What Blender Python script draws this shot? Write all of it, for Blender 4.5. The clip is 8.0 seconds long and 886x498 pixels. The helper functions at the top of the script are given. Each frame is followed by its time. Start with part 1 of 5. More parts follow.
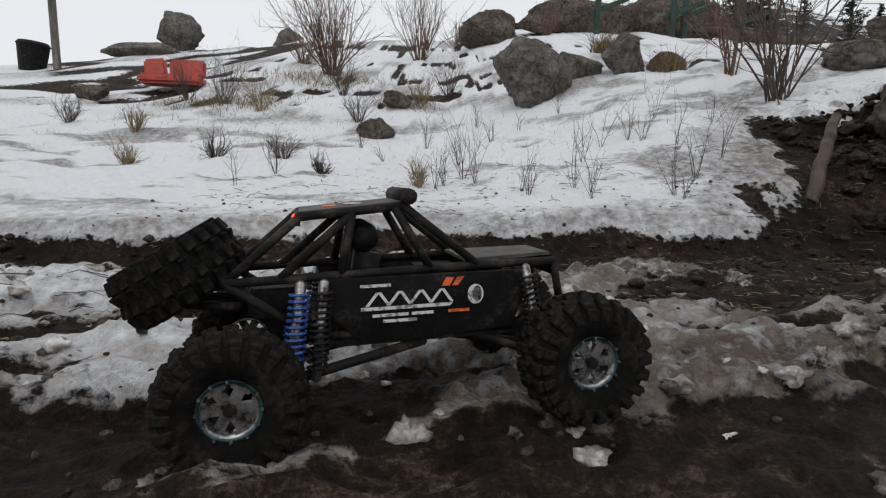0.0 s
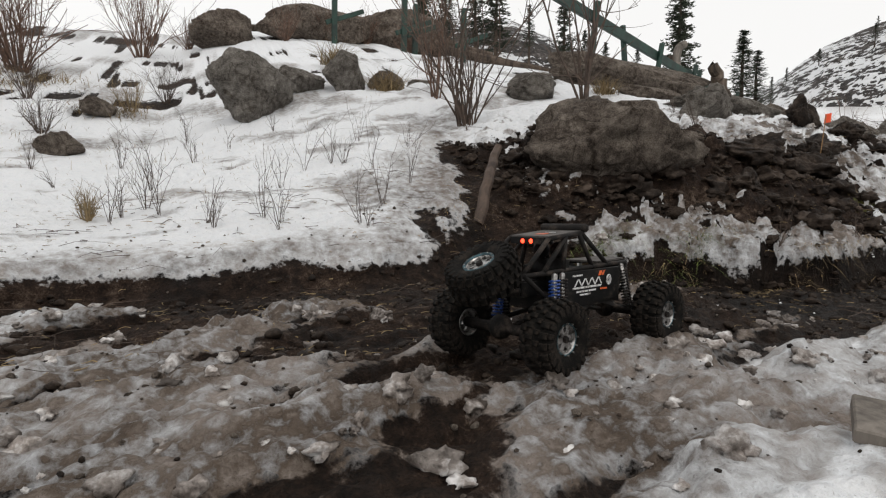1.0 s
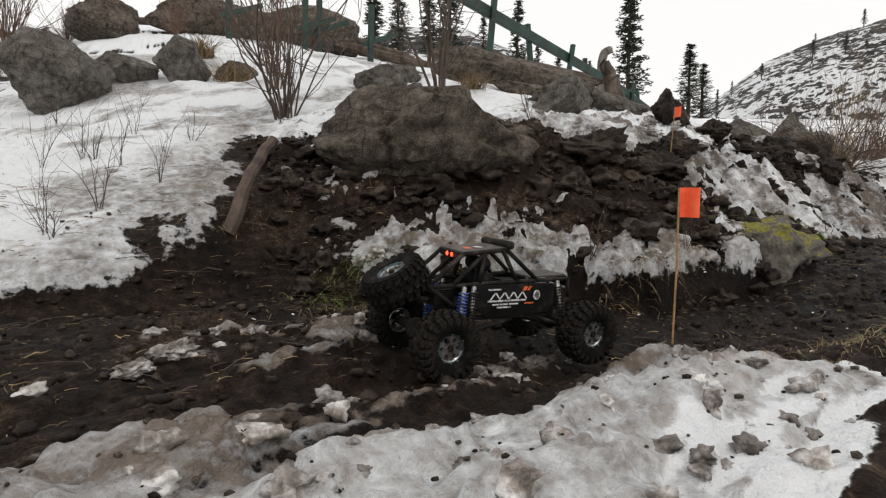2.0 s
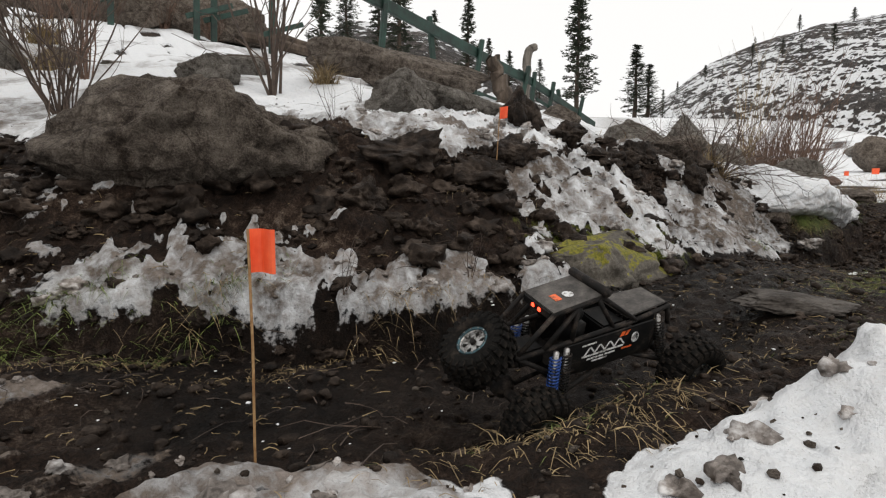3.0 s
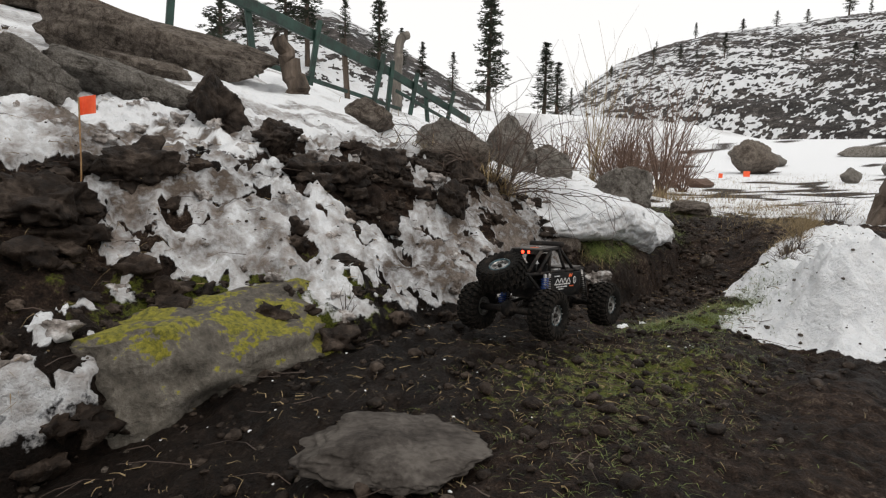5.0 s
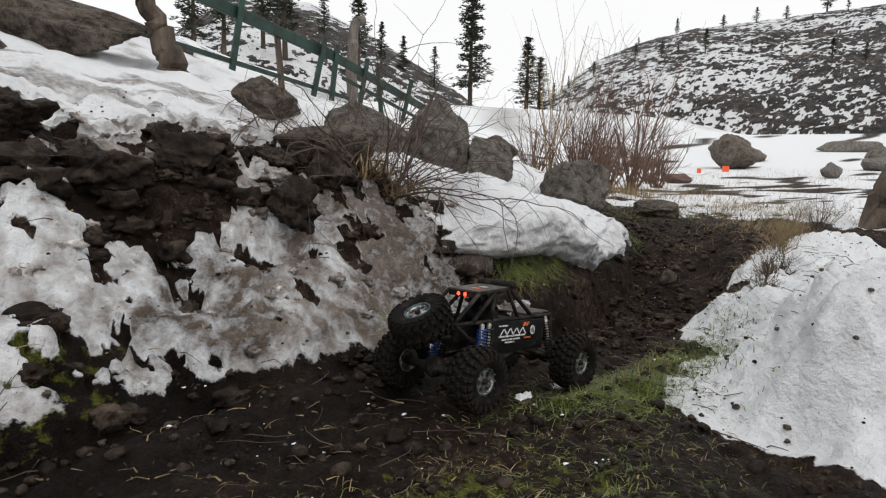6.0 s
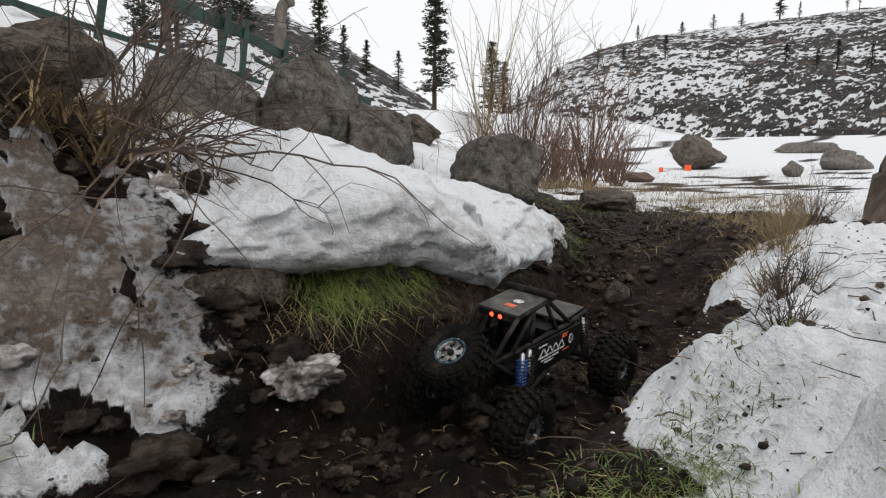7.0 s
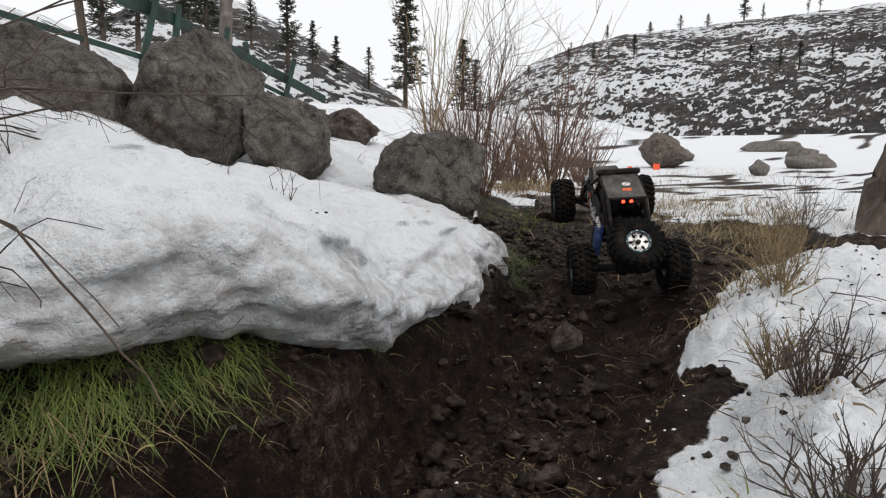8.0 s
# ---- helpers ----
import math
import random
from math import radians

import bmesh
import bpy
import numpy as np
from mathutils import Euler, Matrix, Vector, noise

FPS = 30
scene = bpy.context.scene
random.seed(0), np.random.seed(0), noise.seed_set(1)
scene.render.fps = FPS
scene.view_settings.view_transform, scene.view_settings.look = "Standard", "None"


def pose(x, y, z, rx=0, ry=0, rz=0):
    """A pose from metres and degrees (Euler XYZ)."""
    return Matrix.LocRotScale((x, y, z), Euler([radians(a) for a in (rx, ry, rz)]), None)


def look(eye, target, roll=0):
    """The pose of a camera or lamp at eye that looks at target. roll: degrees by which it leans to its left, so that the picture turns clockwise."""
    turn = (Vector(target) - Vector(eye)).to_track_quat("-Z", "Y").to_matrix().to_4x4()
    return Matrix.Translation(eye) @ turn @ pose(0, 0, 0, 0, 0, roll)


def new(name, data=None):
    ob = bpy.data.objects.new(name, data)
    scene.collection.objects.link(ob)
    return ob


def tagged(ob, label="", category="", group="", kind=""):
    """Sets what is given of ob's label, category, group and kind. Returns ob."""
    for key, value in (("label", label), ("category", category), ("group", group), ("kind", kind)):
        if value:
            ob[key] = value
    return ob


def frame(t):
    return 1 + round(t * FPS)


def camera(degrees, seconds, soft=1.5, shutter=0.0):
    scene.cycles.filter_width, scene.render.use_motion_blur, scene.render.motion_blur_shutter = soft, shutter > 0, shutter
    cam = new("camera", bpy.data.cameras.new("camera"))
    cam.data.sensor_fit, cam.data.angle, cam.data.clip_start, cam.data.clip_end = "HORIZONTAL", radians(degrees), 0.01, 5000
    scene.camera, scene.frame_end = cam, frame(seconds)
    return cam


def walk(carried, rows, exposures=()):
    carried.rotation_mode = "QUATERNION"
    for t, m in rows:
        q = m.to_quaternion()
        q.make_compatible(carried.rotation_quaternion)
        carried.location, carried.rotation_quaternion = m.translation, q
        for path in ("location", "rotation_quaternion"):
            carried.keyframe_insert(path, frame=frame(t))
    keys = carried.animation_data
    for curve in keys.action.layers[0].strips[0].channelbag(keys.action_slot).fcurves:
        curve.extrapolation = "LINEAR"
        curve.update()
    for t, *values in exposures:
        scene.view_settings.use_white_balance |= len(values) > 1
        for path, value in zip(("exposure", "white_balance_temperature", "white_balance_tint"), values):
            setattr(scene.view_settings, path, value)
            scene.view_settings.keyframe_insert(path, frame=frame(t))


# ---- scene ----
cam = camera(74.6, 8.0, soft=1.2)
PATH = [
    (0, (0.034, 0.026, 0.532), (0.025, 2.011, 0.289), 0.7),
    (0.5, (0.079, 0.009, 0.579), (0.531, 1.941, 0.333), -0.1),
    (0.9, (0.272, -0.021, 0.643), (0.999, 1.826, 0.404), -0.4),
    (1, (0.364, -0.019, 0.66), (1.107, 1.822, 0.42), 0.0),
    (1.5, (0.828, 0.044, 0.638), (1.627, 1.864, 0.415), 0.0),
    (1.7, (1.022, 0.087, 0.627), (1.849, 1.894, 0.409), 0.1),
    (2.8, (1.95, 0.185, 0.669), (2.924, 1.919, 0.452), 0.2),
    (3, (2.098, 0.18, 0.693), (3.099, 1.896, 0.469), 0.4),
    (3.5, (2.45, 0.154, 0.721), (3.52, 1.828, 0.486), 0.9),
    (4, (2.772, 0.233, 0.758), (3.911, 1.859, 0.517), 0.8),
    (4.5, (3.031, 0.259, 0.797), (4.215, 1.851, 0.547), 0.9),
    (5, (3.354, 0.319, 0.826), (4.588, 1.873, 0.577), 1.6),
    (5.2, (3.522, 0.36, 0.849), (4.772, 1.9, 0.595), 1.9),
    (6.3, (4.461, 0.768, 0.819), (5.75, 2.275, 0.56), 1.2),
    (6.5, (4.657, 0.851, 0.762), (5.964, 2.345, 0.516), 1.0),
    (7, (5.172, 1.117, 0.717), (6.527, 2.568, 0.476), 1.0),
    (7.5, (5.542, 1.321, 0.703), (6.936, 2.734, 0.46), 1.3),
    (8, (5.664, 1.342, 0.756), (7.085, 2.728, 0.509), 1.0),
]
walk(cam, [(t, look(eye, target, roll)) for t, eye, target, roll in PATH],
     exposures=[(0, -0.28, 6450, 10), (0.6, -0.18, 6600, 10), (1.2, 0, 6850, 10), (5, 0.05, 6850, 10), (6.3, 0, 6650, 10), (8, 0, 6600, 10)])

# ---- world and light: a closed winter overcast ----
world = bpy.data.worlds.new("overcast_sky")
world.use_nodes = True
scene.world = world
wn, wl = world.node_tree.nodes, world.node_tree.links
wn.clear()
w_out = wn.new("ShaderNodeOutputWorld")
w_bg = wn.new("ShaderNodeBackground")
w_sky = wn.new("ShaderNodeTexSky")
w_sky.sky_type, w_sky.sun_disc = "NISHITA", False
w_sky.sun_elevation, w_sky.sun_rotation = radians(38), radians(150)
w_sky.dust_density, w_sky.air_density = 3.0, 1.0
w_hsv = wn.new("ShaderNodeHueSaturation")
w_hsv.inputs["Saturation"].default_value = 0.12
w_mix = wn.new("ShaderNodeMix")
w_mix.data_type = "RGBA"
w_mix.inputs["Factor"].default_value = 0.8
w_mix.inputs["B"].default_value = (9.0, 9.2, 9.5, 1)
w_bg.inputs["Strength"].default_value = 0.12
wl.new(w_sky.outputs["Color"], w_hsv.inputs["Color"])
wl.new(w_hsv.outputs["Color"], w_mix.inputs["A"])
wl.new(w_mix.outputs["Result"], w_bg.inputs["Color"])
wl.new(w_bg.outputs["Background"], w_out.inputs["Surface"])
sun = new("sun", bpy.data.lights.new("sun", "SUN"))
sun.data.energy, sun.data.angle, sun.data.color = 0.6, radians(25), (1.0, 0.97, 0.93)
sun.matrix_world = look((0, 0, 10), (2.5, 5.5, 0))


# ---- materials ----
def shader(name):
    m = bpy.data.materials.new(name)
    m.use_nodes = True
    n, l = m.node_tree.nodes, m.node_tree.links
    return m, n, l, n["Principled BSDF"]


def noise_node(n, l, scale, detail=6, rough=0.6, coord=None, stretch=None):
    tc = n.new("ShaderNodeTexCoord")
    out = tc.outputs["Object"] if coord is None else coord
    if stretch:
        mp = n.new("ShaderNodeMapping")
        mp.inputs["Scale"].default_value = stretch
        l.new(out, mp.inputs["Vector"])
        out = mp.outputs["Vector"]
    t = n.new("ShaderNodeTexNoise")
    t.inputs["Scale"].default_value, t.inputs["Detail"].default_value, t.inputs["Roughness"].default_value = scale, detail, rough
    l.new(out, t.inputs["Vector"])
    return t.outputs["Fac"]


def ramp(n, l, fac, stops):
    r = n.new("ShaderNodeValToRGB")
    e = r.color_ramp.elements
    while len(e) < len(stops):
        e.new(0.5)
    for k, (p, c) in zip(e, stops):
        k.position, k.color = p, (*c, 1)
    l.new(fac, r.inputs["Fac"])
    return r.outputs["Color"]


def mixed(n, l, fac, a, b, blend="MIX"):
    m = n.new("ShaderNodeMix")
    m.data_type, m.blend_type = "RGBA", blend
    for sock, v in (("Factor", fac), ("A", a), ("B", b)):
        s = m.inputs[sock]
        if isinstance(v, (int, float)):
            s.default_value = v
        elif isinstance(v, tuple):
            s.default_value = (*v, 1)
        else:
            l.new(v, s)
    return m.outputs["Result"]


def arith(n, l, op, a, b=0.0, clamp=False):
    m = n.new("ShaderNodeMath")
    m.operation, m.use_clamp = op, clamp
    for s, v in zip(m.inputs, (a, b)):
        if isinstance(v, (int, float)):
            s.default_value = v
        else:
            l.new(v, s)
    return m.outputs["Value"]


def bumped(n, l, bsdf, height, strength, distance):
    b = n.new("ShaderNodeBump")
    b.inputs["Strength"].default_value, b.inputs["Distance"].default_value = strength, distance
    l.new(height, b.inputs["Height"])
    l.new(b.outputs["Normal"], bsdf.inputs["Normal"])


def surface(name, stops, scale=8, rough=0.8, bump=0.5, dist=0.01, metal=0.0, fine=60, stretch=None, random_tint=0.0, spec=0.5):
    """A grained surface: colour ramp on a broad noise, fine noise on colour and relief."""
    m, n, l, b = shader(name)
    big = noise_node(n, l, scale, 6, 0.62, stretch=stretch)
    small = noise_node(n, l, fine, 4, 0.7, stretch=stretch)
    fac = arith(n, l, "ADD", arith(n, l, "MULTIPLY", big, 0.72), arith(n, l, "MULTIPLY", small, 0.28))
    col = ramp(n, l, fac, stops)
    if random_tint:
        info = n.new("ShaderNodeNewGeometry")
        k = arith(n, l, "ADD", arith(n, l, "MULTIPLY", info.outputs["Random Per Island"], random_tint), 1 - random_tint / 2)
        comb = n.new("ShaderNodeCombineColor")
        for s in comb.inputs:
            l.new(k, s)
        col = mixed(n, l, 1.0, col, comb.outputs["Color"], "MULTIPLY")
    l.new(col, b.inputs["Base Color"])
    b.inputs["Roughness"].default_value, b.inputs["Metallic"].default_value = rough, metal
    b.inputs["Specular IOR Level"].default_value = spec
    if bump:
        bumped(n, l, b, fac, bump, dist)
    return m


def rock_surface(name, stops, scale):
    """Weathered rock: mottled, pitted, with thin dark cracks."""
    m, n, l, b = shader(name)
    big, mid, small = noise_node(n, l, scale, 8, 0.65), noise_node(n, l, scale * 5, 6, 0.65), noise_node(n, l, scale * 28, 4, 0.7)
    fac = arith(n, l, "ADD", arith(n, l, "MULTIPLY", big, 0.32), arith(n, l, "ADD", arith(n, l, "MULTIPLY", mid, 0.34), arith(n, l, "MULTIPLY", small, 0.34)))
    tc = n.new("ShaderNodeTexCoord")
    bend = n.new("ShaderNodeMix")
    bend.data_type = "VECTOR"
    bend.inputs["Factor"].default_value = 0.12
    warp = n.new("ShaderNodeTexNoise")
    warp.inputs["Scale"].default_value = scale * 1.6
    l.new(tc.outputs["Object"], warp.inputs["Vector"])
    l.new(tc.outputs["Object"], bend.inputs["A"])
    l.new(warp.outputs["Color"], bend.inputs["B"])
    cell = n.new("ShaderNodeTexVoronoi")
    cell.feature = "DISTANCE_TO_EDGE"
    cell.inputs["Scale"].default_value = scale * 0.5
    l.new(bend.outputs["Result"], cell.inputs["Vector"])
    crack = ramp(n, l, cell.outputs["Distance"], [(0.0, (0.5, 0.48, 0.46)), (0.016, (1, 1, 1))])
    soil = arith(n, l, "ADD", arith(n, l, "MULTIPLY", noise_node(n, l, scale * 1.5, 6, 0.7), 0.7), arith(n, l, "MULTIPLY", mid, 0.3))
    stain = ramp(n, l, soil, [(0.34, (0.42, 0.36, 0.3)), (0.45, (1, 1, 1))])
    stone = mixed(n, l, 1.0, ramp(n, l, fac, stops), crack, "MULTIPLY")
    l.new(mixed(n, l, 1.0, stone, stain, "MULTIPLY"), b.inputs["Base Color"])
    b.inputs["Roughness"].default_value, b.inputs["Specular IOR Level"].default_value = 0.88, 0.2
    lift = arith(n, l, "ADD", fac, arith(n, l, "MULTIPLY", crack, 0.12))
    bumped(n, l, b, lift, 1.0, 0.09)
    return m


def ground_material(name, broad, haze_lift=1.0, grey=0.0):
    """Mud, snow, slush and moss, told apart by the sheet's own attributes and broken up by noise. broad: scale of the
    breakup. The mud colours can be lifted and greyed to paint in haze.
    """
    m, n, l, b = shader(name)

    def attr(a):
        t = n.new("ShaderNodeAttribute")
        t.attribute_name = a
        return t.outputs["Fac"]
    snow, dirt, moss, wet = attr("snow"), attr("dirt"), attr("moss"), attr("wet")
    n1 = noise_node(n, l, 3.0 * broad, 8, 0.6)
    n2 = noise_node(n, l, 28 * broad, 6, 0.65)
    n3 = noise_node(n, l, 160 * broad, 4, 0.7)
    mudf = arith(n, l, "ADD", arith(n, l, "MULTIPLY", n1, 0.34), arith(n, l, "ADD", arith(n, l, "MULTIPLY", n2, 0.36), arith(n, l, "MULTIPLY", n3, 0.3)))
    mud = ramp(n, l, mudf, [(p, tuple(min(1.0, haze_lift * (v * (1 - grey) + c[1] * grey)) for v in c)) for p, c in ((0.40, (0.0038, 0.0022, 0.0015)), (0.47, (0.013, 0.0078, 0.0053)), (0.54, (0.033, 0.020, 0.0138)), (0.59, (0.086, 0.060, 0.044)), (0.655, (0.19, 0.152, 0.122)))])
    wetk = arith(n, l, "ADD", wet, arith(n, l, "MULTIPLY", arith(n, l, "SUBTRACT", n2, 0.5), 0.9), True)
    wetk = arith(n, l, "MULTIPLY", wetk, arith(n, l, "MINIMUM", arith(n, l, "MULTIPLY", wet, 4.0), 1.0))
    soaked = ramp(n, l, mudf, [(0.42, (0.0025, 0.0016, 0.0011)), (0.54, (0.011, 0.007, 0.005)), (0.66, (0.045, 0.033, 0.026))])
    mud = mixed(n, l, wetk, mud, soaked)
    mossf = arith(n, l, "ADD", moss, arith(n, l, "MULTIPLY", arith(n, l, "SUBTRACT", n2, 0.5), 2.2), True)
    mosscol = ramp(n, l, n3, [(0.35, (0.035, 0.045, 0.008)), (0.65, (0.13, 0.14, 0.022))])
    mossk = ramp(n, l, mossf, [(0.45, (0, 0, 0)), (0.62, (1, 1, 1))])
    earth = mixed(n, l, mossk, mud, mosscol)
    clean = ramp(n, l, n2, [(0.3, (0.70, 0.72, 0.745)), (0.65, (0.83, 0.84, 0.855))])
    soil = arith(n, l, "ADD", arith(n, l, "MULTIPLY", dirt, 9.0), 0.5)
    dirtf = arith(n, l, "ADD", dirt, arith(n, l, "MULTIPLY", arith(n, l, "SUBTRACT", n2, 0.5), arith(n, l, "MINIMUM", soil, 2.2)), True)
    slush = ramp(n, l, arith(n, l, "ADD", arith(n, l, "MULTIPLY", n1, 0.5), arith(n, l, "MULTIPLY", n2, 0.5)), [(0.37, (0.032, 0.022, 0.016)), (0.5, (0.105, 0.081, 0.064)), (0.66, (0.3, 0.26, 0.235))])
    snowcol = mixed(n, l, dirtf, clean, slush)
    speck = ramp(n, l, n3, [(0.30, (0.25, 0.22, 0.2)), (0.38, (1, 1, 1))])
    snowcol = mixed(n, l, 0.55, snowcol, mixed(n, l, 1.0, snowcol, speck, "MULTIPLY"))
    sf = arith(n, l, "ADD", snow, arith(n, l, "MULTIPLY", arith(n, l, "SUBTRACT", n2, 0.5), 1.0))
    sk = ramp(n, l, sf, [(0.44, (0, 0, 0)), (0.56, (1, 1, 1))])
    l.new(mixed(n, l, sk, earth, snowcol), b.inputs["Base Color"])
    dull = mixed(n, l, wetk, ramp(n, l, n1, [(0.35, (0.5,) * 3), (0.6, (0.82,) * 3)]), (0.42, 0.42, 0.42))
    rough = mixed(n, l, sk, dull, (0.62, 0.62, 0.62))
    l.new(rough, b.inputs["Roughness"])
    b.inputs["Specular IOR Level"].default_value = 0.14
    hsnow = arith(n, l, "MULTIPLY", n2, 0.6)
    hk = n.new("ShaderNodeMix")
    l.new(sk, hk.inputs["Factor"])
    l.new(mudf, hk.inputs["A"])
    l.new(hsnow, hk.inputs["B"])
    bumped(n, l, b, hk.outputs["Result"], 1.0, 0.045 / broad)
    return m


M_GROUND = ground_material("mud_and_snow", 1.0)
# distance haze painted into the colour: paler, greyed earth for the far hills
M_FAR_HAZED = ground_material("hazed_hillside_snow", 0.02, 3.2, grey=0.75)
M_MUD = surface("wet_mud", [(0.38, (0.006, 0.0038, 0.0027)), (0.5, (0.022, 0.0148, 0.0105)), (0.66, (0.08, 0.06, 0.047))], 14, 0.6, 1.0, 0.02, fine=80, random_tint=0.6, spec=0.15)
M_SNOW = surface("old_snow", [(0.3, (0.6, 0.6, 0.61)), (0.45, (0.8, 0.81, 0.825)), (0.7, (0.86, 0.865, 0.875))], 14, 0.6, 0.45, 0.012, fine=120)
M_SLUSH = surface("dirty_snow", [(0.40, (0.05, 0.038, 0.03)), (0.5, (0.22, 0.19, 0.17)), (0.62, (0.6, 0.585, 0.575))], 16, 0.5, 0.6, 0.012, fine=70, random_tint=0.5)
M_ROCK = rock_surface("basalt", [(0.40, (0.06, 0.052, 0.044)), (0.47, (0.15, 0.134, 0.117)), (0.54, (0.25, 0.228, 0.202)), (0.62, (0.42, 0.392, 0.355))], 5)
M_BROWNROCK = rock_surface("brown_rock", [(0.40, (0.036, 0.027, 0.021)), (0.48, (0.115, 0.092, 0.075)), (0.61, (0.31, 0.265, 0.222))], 5)
M_GRASS = surface("green_grass", [(0.35, (0.045, 0.072, 0.013)), (0.65, (0.185, 0.225, 0.055))], 6, 0.6, 0, random_tint=0.9)
M_STRAW = surface("dry_grass", [(0.35, (0.11, 0.075, 0.035)), (0.65, (0.34, 0.25, 0.13))], 6, 0.75, 0, random_tint=0.9)
M_TWIG = surface("bare_twig", [(0.35, (0.03, 0.02, 0.016)), (0.65, (0.10, 0.068, 0.05))], 20, 0.75, 0, random_tint=0.7)
M_REDTWIG = surface("reddish_twig", [(0.35, (0.06, 0.034, 0.024)), (0.65, (0.17, 0.1, 0.068))], 20, 0.75, 0, random_tint=0.6)
M_BARK = surface("bark", [(0.35, (0.02, 0.014, 0.01)), (0.5, (0.07, 0.05, 0.036)), (0.66, (0.15, 0.115, 0.09))], 9, 0.9, 0.9, 0.02, fine=50, stretch=(1, 1, 0.25))
M_GREYWOOD = surface("weathered_wood", [(0.35, (0.05, 0.042, 0.035)), (0.6, (0.2, 0.175, 0.15))], 8, 0.85, 0.7, 0.01, stretch=(1, 1, 0.2))
M_NEEDLE = surface("pine_needles", [(0.35, (0.014, 0.02, 0.012)), (0.65, (0.055, 0.07, 0.042))], 1.5, 0.8, 0, random_tint=0.9)
M_GREENPAINT = surface("green_paint", [(0.4, (0.004, 0.014, 0.010)), (0.62, (0.012, 0.05, 0.036))], 6, 0.6, 0.3, 0.004)
M_REDPLASTIC = surface("faded_red_plastic", [(0.4, (0.3, 0.035, 0.02)), (0.6, (0.5, 0.07, 0.045))], 4, 0.55, 0.2, 0.004)
M_FLAG = surface("orange_flag", [(0.4, (0.85, 0.09, 0.025)), (0.6, (0.95, 0.14, 0.045))], 20, 0.6, 0.2, 0.003)
M_WIRE = surface("rusty_wire", [(0.4, (0.24, 0.12, 0.045)), (0.6, (0.36, 0.22, 0.1))], 60, 0.6, 0.2, 0.001)
M_TYRE = surface("muddy_rubber", [(0.38, (0.003, 0.0028, 0.0026)), (0.5, (0.0075, 0.0068, 0.006)), (0.6, (0.024, 0.019, 0.0155)), (0.7, (0.05, 0.04, 0.033))], 26, 0.85, 0.8, 0.004, fine=200, spec=0.1)
M_CAGE = surface("muddy_black_tube", [(0.38, (0.005, 0.005, 0.005)), (0.52, (0.012, 0.01, 0.009)), (0.64, (0.055, 0.043, 0.035))], 40, 0.7, 0.7, 0.002, fine=250, spec=0.18)
M_PANEL = surface("black_panel", [(0.4, (0.004, 0.004, 0.0045)), (0.54, (0.008, 0.0078, 0.0075)), (0.66, (0.04, 0.032, 0.026))], 25, 0.6, 0.35, 0.0012, fine=200, spec=0.15)
M_DUSTY = surface("dusty_grey_panel", [(0.36, (0.02, 0.018, 0.016)), (0.5, (0.06, 0.053, 0.048)), (0.68, (0.13, 0.118, 0.105))], 30, 0.75, 0.4, 0.001, fine=200)
M_SLAB = surface("mud_smeared_stone", [(0.38, (0.018, 0.014, 0.011)), (0.5, (0.05, 0.042, 0.036)), (0.62, (0.1, 0.088, 0.077))], 9, 0.7, 0.9, 0.012, fine=70, spec=0.2)
M_CHROME = surface("scratched_alloy", [(0.4, (0.04, 0.035, 0.03)), (0.5, (0.3, 0.29, 0.28)), (0.7, (0.55, 0.55, 0.55))], 60, 0.32, 0.3, 0.0006, metal=0.85, fine=300)
M_TEAL = surface("blue_anodised", [(0.4, (0.02, 0.035, 0.04)), (0.6, (0.06, 0.12, 0.14))], 80, 0.35, 0.2, 0.0005, metal=0.7)
M_SPRING = surface("blue_spring", [(0.4, (0.010, 0.036, 0.16)), (0.6, (0.02, 0.08, 0.33))], 60, 0.4, 0.1, 0.0005)
M_WHITE = surface("white_print", [(0.42, (0.2, 0.19, 0.18)), (0.5, (0.62, 0.62, 0.62))], 120, 0.5, 0)
M_ORANGE = surface("orange_print", [(0.42, (0.3, 0.06, 0.02)), (0.5, (0.75, 0.13, 0.03))], 120, 0.5, 0)
M_LAMP, _n, _l, _b = shader("tail_light_glow")
_b.inputs["Base Color"].default_value = (0.6, 0.02, 0.01, 1)
_b.inputs["Emission Color"].default_value = (1.0, 0.05, 0.02, 1)
_b.inputs["Emission Strength"].default_value = 5.0


# ---- the lie of the land ----
def lattice(ix, iy, seed):
    h = (ix.astype(np.int64) * 374761393 + iy.astype(np.int64) * 668265263 + seed * 144665) & 0x7FFFFFFF
    h = (h ^ (h >> 13)) * 1274126177 & 0x7FFFFFFF
    return ((h ^ (h >> 16)) & 0xFFFF) / 65535.0


def vnoise(x, y, seed=0):
    """Smooth noise, 0 to 1, for arrays."""
    ix, iy = np.floor(x), np.floor(y)
    fx, fy = x - ix, y - iy
    fx, fy = fx * fx * fx * (fx * (fx * 6 - 15) + 10), fy * fy * fy * (fy * (fy * 6 - 15) + 10)
    a, b = lattice(ix, iy, seed), lattice(ix + 1, iy, seed)
    c, d = lattice(ix, iy + 1, seed), lattice(ix + 1, iy + 1, seed)
    return (a + (b - a) * fx) * (1 - fy) + (c + (d - c) * fx) * fy


def fbm(x, y, octaves=4, seed=0, gain=0.5):
    total, amp, norm = 0.0, 1.0, 0.0
    for k in range(octaves):
        total, norm = total + amp * vnoise(x * 2 ** k + 17.3 * k, y * 2 ** k - 9.1 * k, seed + k), norm + amp
        amp *= gain
    return total / norm - 0.5


def step(a, b, v):
    t = np.clip((v - a) / (b - a), 0, 1)
    return t * t * (3 - 2 * t)


